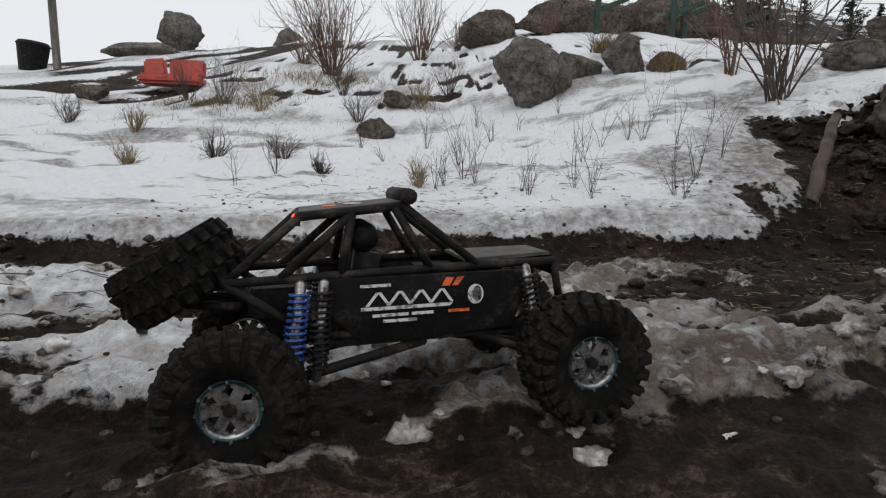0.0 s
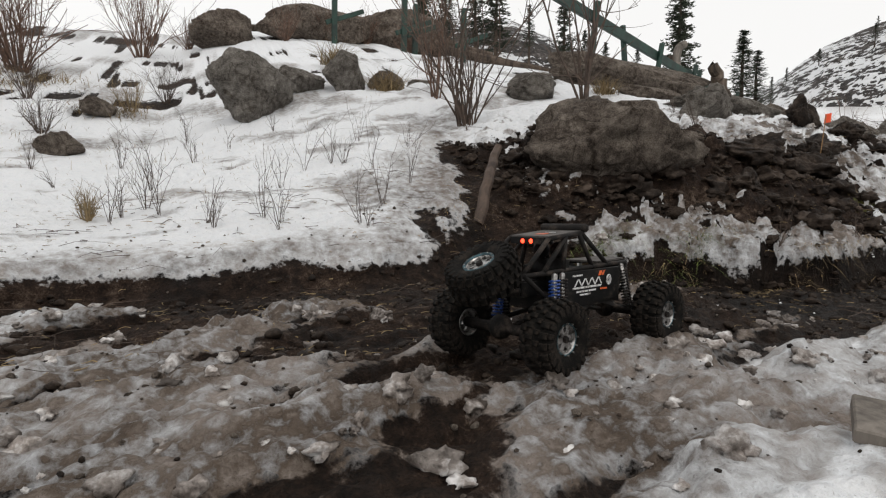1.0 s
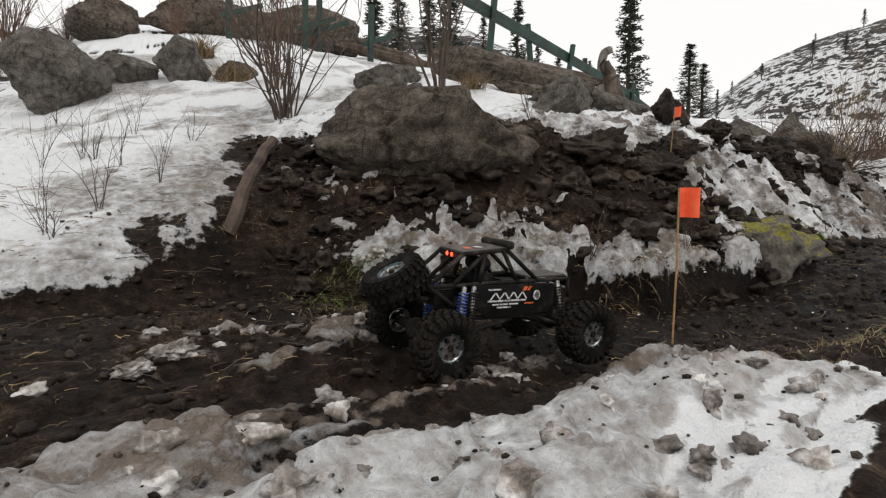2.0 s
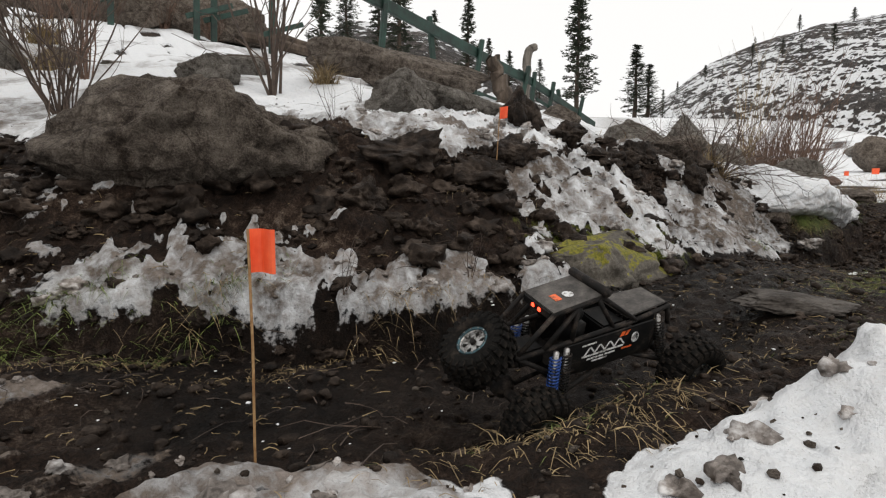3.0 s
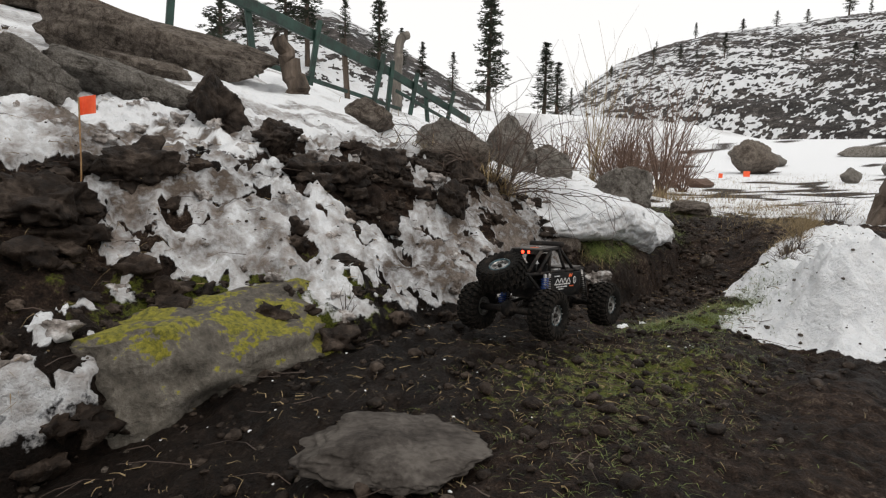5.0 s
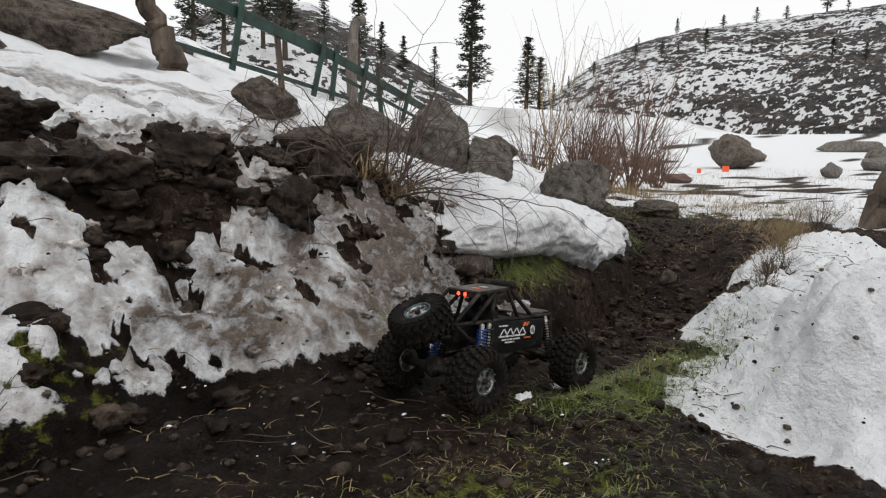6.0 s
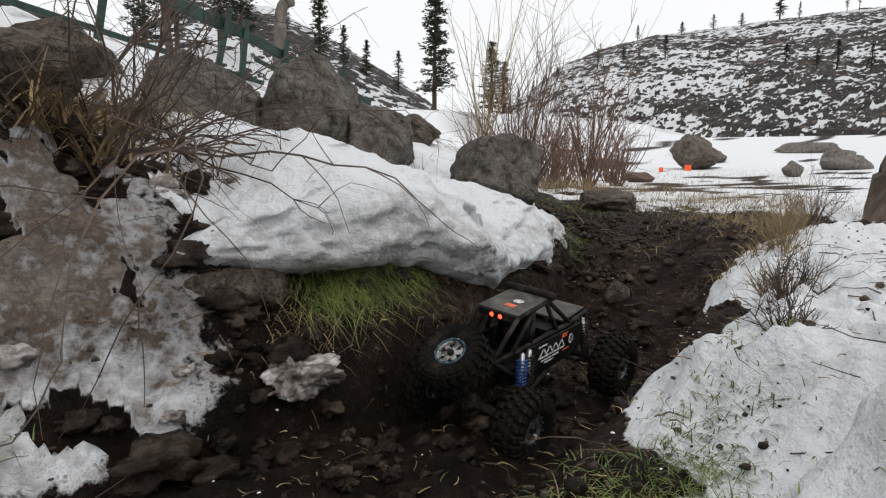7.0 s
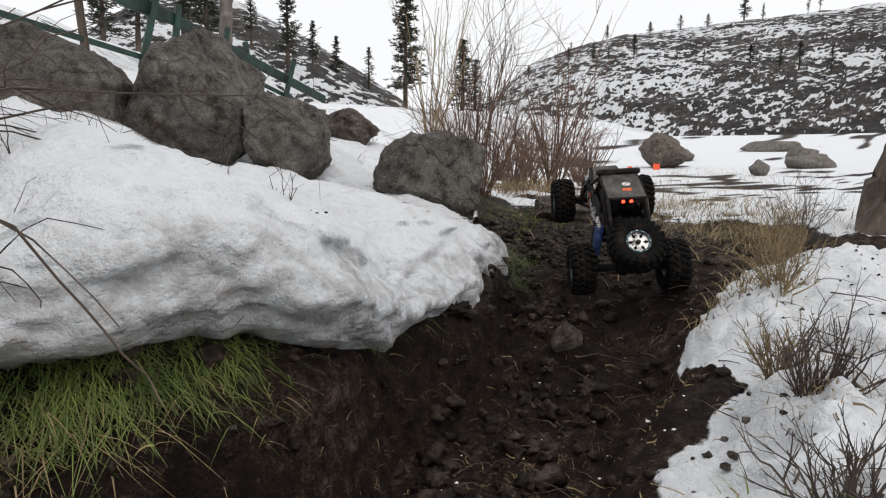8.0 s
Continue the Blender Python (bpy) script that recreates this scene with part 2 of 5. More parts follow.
# stations along the bank: x, foot of the bank (y), floor (z), height and width of its steep face, slope above it
STATIONS = np.array([
    (-40, 1.0, 0.24, 0.07, 0.20, 0.20), (-1.2, 1.78, 0.235, 0.08, 0.20, 0.20), (0.0, 2.10, 0.24, 0.09, 0.20, 0.21),
    (1.0, 2.07, 0.265, 0.10, 0.20, 0.32), (1.7, 2.15, 0.245, 0.30, 0.45, 0.34), (2.3, 1.93, 0.19, 0.52, 0.70, 0.30),
    (2.9, 1.62, 0.17, 0.58, 0.90, 0.30), (3.4, 1.64, 0.22, 0.60, 0.95, 0.30), (3.9, 1.74, 0.31, 0.52, 0.85, 0.28),
    (4.4, 1.82, 0.345, 0.47, 0.75, 0.28), (5.0, 1.90, 0.30, 0.47, 0.65, 0.28), (5.6, 1.98, 0.235, 0.40, 0.45, 0.34),
    (6.2, 2.08, 0.185, 0.42, 0.30, 0.34), (6.8, 2.22, 0.22, 0.32, 0.30, 0.30), (7.3, 2.55, 0.43, 0.12, 0.40, 0.26),
    (8.0, 3.05, 0.54, 0.12, 0.50, 0.25), (48.0, 39.0, 0.56, 0.1, 2.0, 0.22)])
# the wheel track: x, y of its middle
TRACK = np.array([(-40, 0.4), (-0.5, 0.66), (0, 0.72), (0.44, 0.82), (1.09, 1.07), (1.53, 1.31), (2.1, 1.33), (2.75, 1.2),
                  (3.42, 1.25), (3.97, 1.46), (4.75, 1.58), (5.42, 1.73), (6.22, 1.93), (6.93, 2.08), (7.36, 2.27), (8.2, 2.9), (48, 36)])
# the level on the camera's side of the track
VERGE = np.array([(-40, 0.22), (0, 0.235), (1.5, 0.25), (2.2, 0.265), (2.9, 0.29), (3.5, 0.33), (4.2, 0.335), (5.0, 0.315), (5.6, 0.30),
                  (6.2, 0.33), (7.0, 0.42), (7.6, 0.52), (48, 0.56)])


def along(x, k):
    return np.interp(x, STATIONS[:, 0], STATIONS[:, k])


# heaps of snow on the verge: x, y, half widths, height
HEAPS = [(3.42, 0.55, 0.40, 0.19, 0.13), (4.06, 0.5, 0.25, 0.16, 0.09), (5.98, 0.98, 0.46, 0.24, 0.22), (5.74, 1.13, 0.25, 0.25, 0.09), (6.55, 1.35, 0.5, 0.27, 0.15),
         (7.3, 1.6, 0.44, 0.22, 0.07), (1.75, 0.72, 0.45, 0.17, 0.035), (2.2, 0.80, 0.3, 0.12, 0.02), (2.93, 0.60, 0.24, 0.13, 0.05), (1.08, 0.44, 0.25, 0.13, 0.045)]


# snow left lying on the dug bank, and bare earth between: x, y, half widths
SNOWY = [(1.95, 2.2, 0.4, 0.2), (2.5, 1.92, 0.42, 0.17), (2.9, 1.76, 0.34, 0.16), (3.12, 1.68, 0.24, 0.13), (3.2, 2.66, 0.25, 0.12), (3.5, 2.5, 0.32, 0.1),
         (3.78, 2.38, 0.3, 0.16), (4.1, 2.42, 0.3, 0.14), (3.85, 2.16, 0.4, 0.09), (3.55, 2.04, 0.25, 0.06), (4.4, 2.08, 0.3, 0.14), (4.0, 1.98, 0.5, 0.08), (4.6, 1.98, 0.2, 0.1), (3.97, 1.72, 0.1, 0.05), (5.5, 2.11, 0.15, 0.07)]
BARED = [(3.26, 2.27, 0.3, 0.13), (3.1, 1.99, 0.36, 0.07), (2.2, 2.32, 0.34, 0.09), (2.85, 2.3, 0.38, 0.2), (2.85, 2.02, 0.28, 0.07), (4.62, 2.4, 0.26, 0.12), (3.42, 2.12, 0.2, 0.12), (5.12, 2.26, 0.1, 0.06), (5.36, 2.08, 0.09, 0.06), (4.95, 2.12, 0.08, 0.05)]


def relief(x, y):
    """Height, and the masks of snow, dirt on it, and moss."""
    x, y = np.asarray(x, float), np.asarray(y, float)
    near = 1 - step(6, 12, np.hypot(x - 3, y - 2))
    wob = 0.16 * fbm(x * 1.7, y * 0.4, 3, 3) * near
    toe, floor = along(x, 1) + wob, along(x, 2)
    face, wide, slope = along(x, 3), along(x, 4), along(x, 5)
    dy = y - toe
    far = np.hypot(x - 6, y - 2)
    floor = floor + np.where(x > 7, 0.0015 * np.maximum(far - 2, 0) ** 1.9, 0) * (1 - step(70, 160, far)) + 4.5 * step(90, 200, far) * (x > 7)
    # hill side of the track
    cut = np.interp(x, [1.5, 2.2, 3.4, 3.8, 5.5, 5.9, 6.9, 7.3], [0, 0.15, 0.15, 0.02, 0.02, 0.2, 0.2, 0.04])
    up = cut * step(0, 0.07, dy) + (face - cut) * step(0, 1, dy / wide) + slope * np.clip(dy - wide * 0.7, 0, 2.4) + (0.26 + 0.05 * step(4, 1, x)) * np.clip(dy - 2.4 - wide, 0, np.interp(x, [-8, -6, -4.5, -3, 0], [3.2, 3.9, 6.2, 8, 9.5])) + 0.05 * np.clip(dy - 12, 0, 40)
    rough = step(1.5, 2.3, x) * (1 - step(5.3, 5.8, x)) * step(0.0, 0.15, dy) * (1 - step(1.1, 1.9, dy))
    z = floor + up
    z = z + rough * (0.20 * fbm(x * 3.1, y * 3.1, 5, 11, 0.55) + 0.07 * (0.25 - np.abs(fbm(x * 5, y * 5, 4, 15, 0.6))) + 0.09 * fbm(x * 13, y * 13, 4, 13, 0.6))
    z = z - (0.12 + 0.1 * (1 - step(5.7, 6.3, x)) * step(0.5, 1.1, dy)) * step(5.2, 5.8, x) * (1 - step(6.8, 7.3, x)) * step(0.3, 0.8, dy)
    hillside = step(0.3, 1.0, dy) * (1 - rough)
    z = z + hillside * (0.16 * fbm(x * 0.9, y * 0.9, 4, 21) + (0.085 * fbm(x * 3.4, y * 4.2, 4, 25) - 0.05 * np.abs(fbm(x * 3, y * 5, 3, 27))) * near) + 0.22 * fbm(x * 0.45, y * 0.45, 4, 29) * step(7.8, 10, x) * (1 - step(40, 80, far))
    # verge on the camera's side
    c = np.interp(x, TRACK[:, 0], TRACK[:, 1])
    verge = np.interp(x, VERGE[:, 0], VERGE[:, 1]) + np.where(x > 7, floor - along(x, 2), 0)
    lip = 0.10 * fbm(x * 2.3, y * 0.5, 3, 31)
    side = step(0.17, 0.34, c - y + lip)
    z = z * (1 - side) + verge * side
    flat = 1 - step(-0.05, 0.12, dy)
    # ruts and churned mud, drawn out along the track
    s = x * 0.95 + y * 0.3
    n = y * 0.95 - x * 0.3
    churn = 0.05 * fbm(s * 1.6, n * 6.5, 4, 41) + 0.034 * fbm(x * 11, y * 15, 4, 45, 0.6) + 0.016 * fbm(x * 38, y * 38, 2, 47) - 0.03 * np.abs(fbm(s * 5, n * 9, 3, 49))
    z = z + flat * churn * near
    rut = np.exp(-((y - c + 0.125) / 0.045) ** 2) + np.exp(-((y - c - 0.125) / 0.045) ** 2)
    z = z - 0.012 * rut * flat * near
    # slush ridges left standing in the first stretch
    sl = step(0.4, 0.75, y + 0.15 * fbm(x * 2, y * 2, 2, 51)) * (1 - step(-0.42, -0.28, dy - 0.24 * (1 - step(-0.2, 0.7, x)))) * (1 - step(1.9, 2.5, x)) * step(-6, -4, x)
    sl2 = step(1.0, 1.5, x) * (1 - step(2.2, 2.6, x)) * (1 - step(0.98, 1.1, y + 0.1 * fbm(x * 2, y * 2, 2, 52))) * step(-0.2, 0.2, y)
    ridge = fbm(s * 1.5, n * 5.5, 4, 61, 0.55) + 0.05
    wheel = np.clip(np.exp(-((y - c + 0.125) / 0.1) ** 2) + np.exp(-((y - c - 0.125) / 0.1) ** 2), 0, 1) * step(-0.3, 0.2, x)
    heapy = np.clip((ridge * 3.9 + 0.30 - 0.26 * sl2 + 0.3 * (1 - step(-0.2, 0.5, x)) * step(0.95, 1.15, y)) * np.maximum(sl, sl2) - 0.6 * wheel + 0.42 * sl * (1 - step(0.0, 0.7, x)) * step(0.55, 0.8, y) - 0.12 * sl2 * (y < 0.95), 0, 1)
    z = z + 0.06 * heapy * (0.75 + 1.1 * fbm(x * 9, y * 11, 4, 63, 0.6))
    snow = heapy * 1.0
    dirt = np.clip(1.35 - 0.42 * heapy - 0.6 * (1 - step(-0.4, 0.3, x)), 0, 1) * step(0.02, 0.1, heapy)
    dirt = np.clip(dirt + np.maximum(sl, sl2) * step(-0.2, 0.6, x) * (0.85 * step(0.0, 0.16, fbm(s * 2.6, n * 8, 4, 65, 0.6)) - 0.15), 0, 1)
    # snow on the hill: a thick sheet whose edge stands over the track
    edge = dy - 0.05 + 0.14 * fbm(x * 3, y * 3, 3, 71)
    a = step(0.0, 0.12, edge) * (1 - step(1.34, 1.68, x - 0.4 * (dy - 0.4) + 0.7 * fbm(y * 2.5, x * 2.5, 4, 73, 0.6)))
    smudge = 0.6 * step(0.05, 0.17, fbm(x * 1.8, y * 4.2, 4, 75, 0.6)) * step(0.15, 0.5, dy)
    patch = 0.6 * fbm(x * 0.9, y * 1.4, 5, 81, 0.6) + 0.75 * fbm(x * 3.6, y * 4.4, 4, 83, 0.62)
    bare = step(1.8, 5.5, dy) * 0.25 + 0.05 * (1 - step(-3, -0.2, x))
    a = a * (1 - 0.95 * step(0.10, 0.2, patch + bare - 0.2))
    top = step(0.9 - 0.22 * step(3.2, 3.6, x), 1.35 - 0.3 * step(3.2, 3.6, x), dy + 0.5 * fbm(x * 1.5, y * 1.5, 3, 85)) * step(1.3, 1.9, x) * (1 - 0.9 * step(0.1, 0.18, patch + bare - 0.22))
    bias = -0.09 + 0.17 * step(3.3, 3.6, x) + 0.2 * step(4.5, 4.8, x) * (1 - step(5.4, 5.6, x)) * ((1 - step(0.36, 0.5, dy)) - 0.85 * step(0.45, 0.6, dy + 0.2 * fbm(x * 3, y * 3, 3, 99)))
    for px, py, rx, ry in SNOWY:
        bias = np.maximum(bias, (0.42 if px < 3.3 else 0.33) * np.exp(-((x - px) / rx) ** 2 - ((y - py) / ry) ** 2) - 0.09)
    for px, py, rx, ry in BARED:
        bias = bias - 0.45 * np.exp(-((x - px) / rx) ** 2 - ((y - py) / ry) ** 2)
    shelf = step(1.5, 2.3, x) * (1 - step(5.3, 5.8, x)) * step(0.0, 0.08, dy + 0.05 * fbm(x * 6, y * 6, 3, 90)) * (1 - step(1.1, 1.9, dy))
    fleck = shelf * step(0.5, 0.6, 0.5 + 0.85 * fbm(x * 3.2, y * 3.6, 5, 91, 0.7) + 1.05 * fbm(x * 11, y * 12, 4, 92, 0.65) + bias)
    fleck = fleck * (1 - 0.9 * np.exp(-((x - 3.85) / 0.36) ** 2 - ((y - 1.88) / 0.14) ** 2))
    right = step(5.65, 5.9, x + 0.3 * fbm(x * 3, y * 3, 3, 93)) * step(0.2, 0.3, dy) * (1 - step(7.5, 8.3, x))
    field = step(7.9, 8.8, x + 0.5 * fbm(x, y, 3, 95)) * (1 - 0.9 * step(0.05, 0.16, 0.55 * fbm(x * 0.4, y * 0.7, 4, 97, 0.6) + 0.75 * fbm(x * 1.5, y * 2.2, 4, 98, 0.65) + 0.13 * (1 - step(10, 26, far)) - 0.03))
    hill = np.maximum.reduce([a, top, fleck, right])
    meadow = step(8.0, 9.2, x + 0.9 * fbm(x * 1.2, y * 1.2, 3, 94))
    hill = hill * (1 - meadow) + np.maximum(hill * step(0.6, 1.2, dy), field) * meadow
    z = z + hill * (0.055 + 0.03 * fbm(x * 2.2, y * 2.2, 3, 101)) * (1 - 0.4 * rough) * near
    snow = np.maximum(snow, hill)
    dirt = np.maximum(dirt, fleck * (0.42 + 1.3 * fbm(x * 14, y * 14, 4, 106, 0.6) + 1.2 * (fbm(x * 3, y * 3, 3, 105) + 0.12) + 0.34 * step(4.5, 5.0, x) + 0.22 * (1 - step(3.1, 3.5, x))))
    dirt = np.maximum(dirt, 0.8 * a * (1 - step(0.0, 0.3, edge + 0.12 * fbm(x * 6, y * 6, 3, 107))))
    dirt = np.maximum(dirt, 0.85 * a * step(0.95, 1.5, x - 0.4 * (dy - 0.4) + 0.5 * fbm(x * 4, y * 4, 4, 109)) * (1 - step(1.2, 2.0, dy)))
    dirt = np.maximum(dirt, smudge * np.maximum(a, top))
    # heaps on the verge
    for hx, hy, rx, ry, hh in HEAPS:
        g = np.exp(-np.abs((x - hx) / rx) ** 2.6 - np.abs((y - hy) / ry) ** 2.6)
        g = np.clip(g * (1 + 1.0 * fbm(x * 5, y * 5, 3, 111)) - 0.12, 0, 1)
        z = z + hh * step(0, 0.75, g) * (1 + 0.6 * fbm(x * 8, y * 8, 4, 113) - 0.7 * np.abs(fbm(x * 10, y * 10, 3, 115)) + 0.08)
        snow = np.maximum(snow, step(0.0, 0.12, g))
        dirt = np.where(g > 0.03, np.minimum(np.maximum(dirt, 0.02), 0.55 - 0.55 * step(0.05, 0.35, g) + (0.52 if hh < 0.06 else 0.0)), dirt)
    # the verge behind the camera is trodden snow
    back = 1 - step(-0.5, 0.1, y - 0.12 * x + 0.3 * fbm(x, y, 3, 121))
    snow, dirt = np.maximum(snow, back), np.maximum(dirt, 0.4 * back)
    moss = np.exp(-((x - 3.95) / 0.42) ** 2 - ((y - 1.93) / 0.16) ** 2) * 1.1
    moss = np.maximum(moss, 0.62 * np.exp(-((x - 4.7) / 0.5) ** 2 - ((y - 1.18) / 0.28) ** 2))
    moss = np.maximum(moss, 0.85 * np.exp(-((x - 5.5) / 0.34) ** 2 - ((y - 1.48) / 0.16) ** 2))
    moss = np.maximum(moss, 0.45 * np.exp(-((x - 8.3) / 0.9) ** 2 - ((y - 3.1) / 0.5) ** 2))
    return z, np.clip(snow, 0, 1), np.clip(dirt, 0, 1), np.clip(moss, 0, 1)


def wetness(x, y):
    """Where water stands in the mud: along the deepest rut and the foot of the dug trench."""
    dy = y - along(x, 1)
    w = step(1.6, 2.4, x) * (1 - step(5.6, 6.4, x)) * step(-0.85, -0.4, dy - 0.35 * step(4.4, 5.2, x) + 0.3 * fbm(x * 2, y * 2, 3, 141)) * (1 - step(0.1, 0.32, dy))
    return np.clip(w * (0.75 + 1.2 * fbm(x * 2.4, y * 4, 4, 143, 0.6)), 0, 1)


def ground_z(x, y):
    return float(relief(np.array([x]), np.array([y]))[0][0])


def spread(lo, hi, cell, limits, growth=1.13):
    """Grid lines: even between lo and hi, growing apart outside, out to the limits."""
    mid = list(np.arange(lo, hi, cell))
    left, right, d = [], [], cell
    v = lo
    while v > limits[0]:
        d = d * growth
        v -= d
        left.append(v)
    v, d = mid[-1], cell
    while v < limits[1]:
        d = d * growth
        v += d
        right.append(v)
    return np.array(left[::-1] + mid + right)


def sheet_mesh(name, X, Y, Z, masks, material):
    ny, nx = X.shape
    me = bpy.data.meshes.new(name)
    me.vertices.add(nx * ny)
    me.vertices.foreach_set("co", np.stack([X, Y, Z], -1).astype(np.float32).ravel())
    k = np.arange(nx * ny).reshape(ny, nx)
    quads = np.stack([k[:-1, :-1], k[:-1, 1:], k[1:, 1:], k[1:, :-1]], -1).reshape(-1, 4)
    me.loops.add(quads.size)
    me.loops.foreach_set("vertex_index", quads.astype(np.int32).ravel())
    me.polygons.add(len(quads))
    me.polygons.foreach_set("loop_start", np.arange(0, quads.size, 4, dtype=np.int32))
    me.polygons.foreach_set("use_smooth", np.ones(len(quads), bool))
    me.update(calc_edges=True)
    for key, v in masks.items():
        at = me.attributes.new(key, "FLOAT", "POINT")
        at.data.foreach_set("value", np.asarray(v, np.float32).ravel())
    me.materials.append(material)
    me.validate()
    return me


def build_ground():
    gx = spread(-1.6, 8.2, 0.0098, (-420, 420))
    gy = spread(0.35, 3.6, 0.0098, (-300, 420))
    X, Y = np.meshgrid(gx, gy)
    Z, snow, dirt, moss = relief(X, Y)
    near = 1 - step(5, 9, np.hypot(X - 3, Y - 2))
    X = X + near * 0.03 * fbm(Y * 9 + Z * 14, X * 9, 3, 131)
    Y = Y + near * 0.04 * fbm(X * 9, Z * 16 + Y * 5, 3, 133)
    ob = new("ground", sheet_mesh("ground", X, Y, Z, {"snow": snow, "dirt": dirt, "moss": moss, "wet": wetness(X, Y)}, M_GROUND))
    return tagged(ob, "wet dark mud track under patchy melting snow on a hillside", "ground", kind="structure")


build_ground()


def build_hill(name, label, az, radii, crest, seed):
    """A far hillside: az from and to in degrees from y towards x, near and far radius, crest: (az, elevation degrees)."""
    A = np.radians(np.linspace(az[0], az[1], 760))
    rr = np.linspace(0, 1, 230)
    AA, RR = np.meshgrid(A, rr)
    el = np.interp(np.degrees(AA), [c[0] for c in crest], [c[1] for c in crest])
    dist = radii[0] + (radii[1] - radii[0]) * RR
    X, Y = 5 + dist * np.sin(AA), 1 + dist * np.cos(AA)
    high = radii[1] * np.tan(np.radians(el)) + 0.7
    rise = RR ** 0.85
    Z = -2 + (high + 2) * rise
    Z = Z + high * 0.10 * fbm(X / 22, Y / 22, 5, seed, 0.55) * np.sin(np.pi * np.clip(RR, 0, 1)) ** 0.5
    Z = Z + high * 0.018 * fbm(AA * 60, RR * 3, 4, seed + 5, 0.6)
    across = AA * radii[1]
    band = 0.8 * fbm(across / 5 + Z / 4, Z / 1.5 - across / 12, 5, seed + 9, 0.75) + 0.75 * fbm(across / 1.7, Z / 0.7, 3, seed + 13, 0.7)
    snow = np.clip(0.82 - 1.35 * step(-0.07, 0.10, band + 0.45 * fbm(across / 40 + Z / 12, Z / 14, 3, seed + 11)), 0, 1)
    ob = new(name, sheet_mesh(name, X, Y, Z, {"snow": snow, "dirt": 0 * snow + 0.06, "moss": 0 * snow}, M_FAR_HAZED))
    return tagged(ob, label, "hill", kind="structure")


HILL_EAST = [(44, 2.5), (47, 5.0), (50, 7.6), (54, 10.6), (58, 12.0), (62, 12.9), (72, 13.3), (84, 13.6), (100, 13), (130, 8)]
HILL_NORTH = [(2, 1), (10, 4), (15, 11), (20, 15.0), (27, 14.8), (33, 12.2), (37, 10.0), (41, 7.6), (45, 4.6), (50, 2)]
build_hill("hill_1", "far snow-streaked dark rocky ridge with burnt trunks", (42, 130), (105, 290), HILL_EAST, 201)
build_hill("hill_2", "snow-covered slope with scattered pines behind the fence", (1, 51), (45, 150), HILL_NORTH, 231)


# ---- builders ----
def part(name, bm, material, parent, label=""):
    """One mesh object out of a bmesh, under a thing or a part (or on its own, with no parent)."""
    me = bpy.data.meshes.new(name)
    bm.to_mesh(me)
    bm.free()
    me.materials.append(material)
    ob = new(name, me)
    ob.parent = parent
    return tagged(ob, label)


def empty(name, m, label, category, group=""):
    ob = new(name)
    ob.empty_display_size = 0.1
    ob.matrix_basis = m
    return tagged(ob, label, category, group)


def pieces_mesh(name, verts, faces, material, smooth=True):
    me = bpy.data.meshes.new(name)
    me.from_pydata(verts, [], faces)
    me.polygons.foreach_set("use_smooth", np.full(len(me.polygons), smooth))
    me.materials.append(material)
    me.update()
    return me


def ico(sub):
    bm = bmesh.new()
    bmesh.ops.create_icosphere(bm, subdivisions=sub, radius=1.0)
    v = np.array([p.co[:] for p in bm.verts])
    f = np.array([[p.index for p in q.verts] for q in bm.faces])
    bm.free()
    return v, f


ICO = {k: ico(k) for k in (1, 2, 3, 5)}


def stone_points(sub, rng, cuts=16, bumps=0.16, keep=0.5):
    """A boulder's points: a ball cut by random planes and roughened."""
    v = ICO[sub][0].copy()
    for _ in range(cuts):
        d = rng.normal(size=3)
        d /= np.linalg.norm(d)
        over = np.maximum(v @ d - rng.uniform(keep, 0.86), 0)
        v -= 0.95 * over[:, None] * d
    o = Vector(rng.uniform(0, 50, size=3))
    k = [noise.fractal(Vector(p * 1.5) + o, 0.75, 2.2, 7) - 0.45 * abs(noise.noise(Vector(p * 3.3) + o)) for p in v]
    pits = [noise.fractal(Vector(p * 5.5) + o, 0.6, 2.1, 4) for p in v] if sub > 3 else 0.0
    return v * (1.06 + bumps * np.array(k) + 0.055 * np.array(pits))[:, None]


def rock(name, x, y, half, label, material=None, turn=0.0, tilt=0.0, sink=0.35, seed=1, z=None, category="rock", group="", sub=5, bumps=0.12):
    rng = np.random.default_rng(seed)
    v = stone_points(sub, rng, bumps=bumps) * np.array(half)
    me = pieces_mesh(name, v.tolist(), ICO[sub][1].tolist(), material or M_ROCK)
    ob = new(name, me)
    ground = ground_z(x, y) if z is None else z
    ob.matrix_basis = pose(x, y, ground + half[2] * (1 - 2 * sink), 0, tilt, turn)
    return tagged(ob, label, category, group)


def scatter(name, spots, sub, rng, material, label, category, cuts=5, bumps=0.3, flat=0.75):
    """Many small lumps in one mesh. spots: x, y, z, radius."""
    variants = [stone_points(sub, rng, cuts, bumps) for _ in range(12)]
    f0 = ICO[sub][1]
    V, F, base = [], [], 0
    for x, y, z, r in spots:
        v = variants[rng.integers(12)]
        a = rng.uniform(0, 2 * math.pi)
        c, s = math.cos(a), math.sin(a)
        k = np.stack([(v[:, 0] * c - v[:, 1] * s) * rng.uniform(0.8, 1.4), v[:, 0] * s + v[:, 1] * c, v[:, 2] * flat], -1) * r
        V.append(k + (x, y, z))
        F.append(f0 + base)
        base += len(v)
    me = pieces_mesh(name, np.concatenate(V).tolist(), np.concatenate(F).tolist(), material)
    return tagged(new(name, me), label, category, kind="stuff")


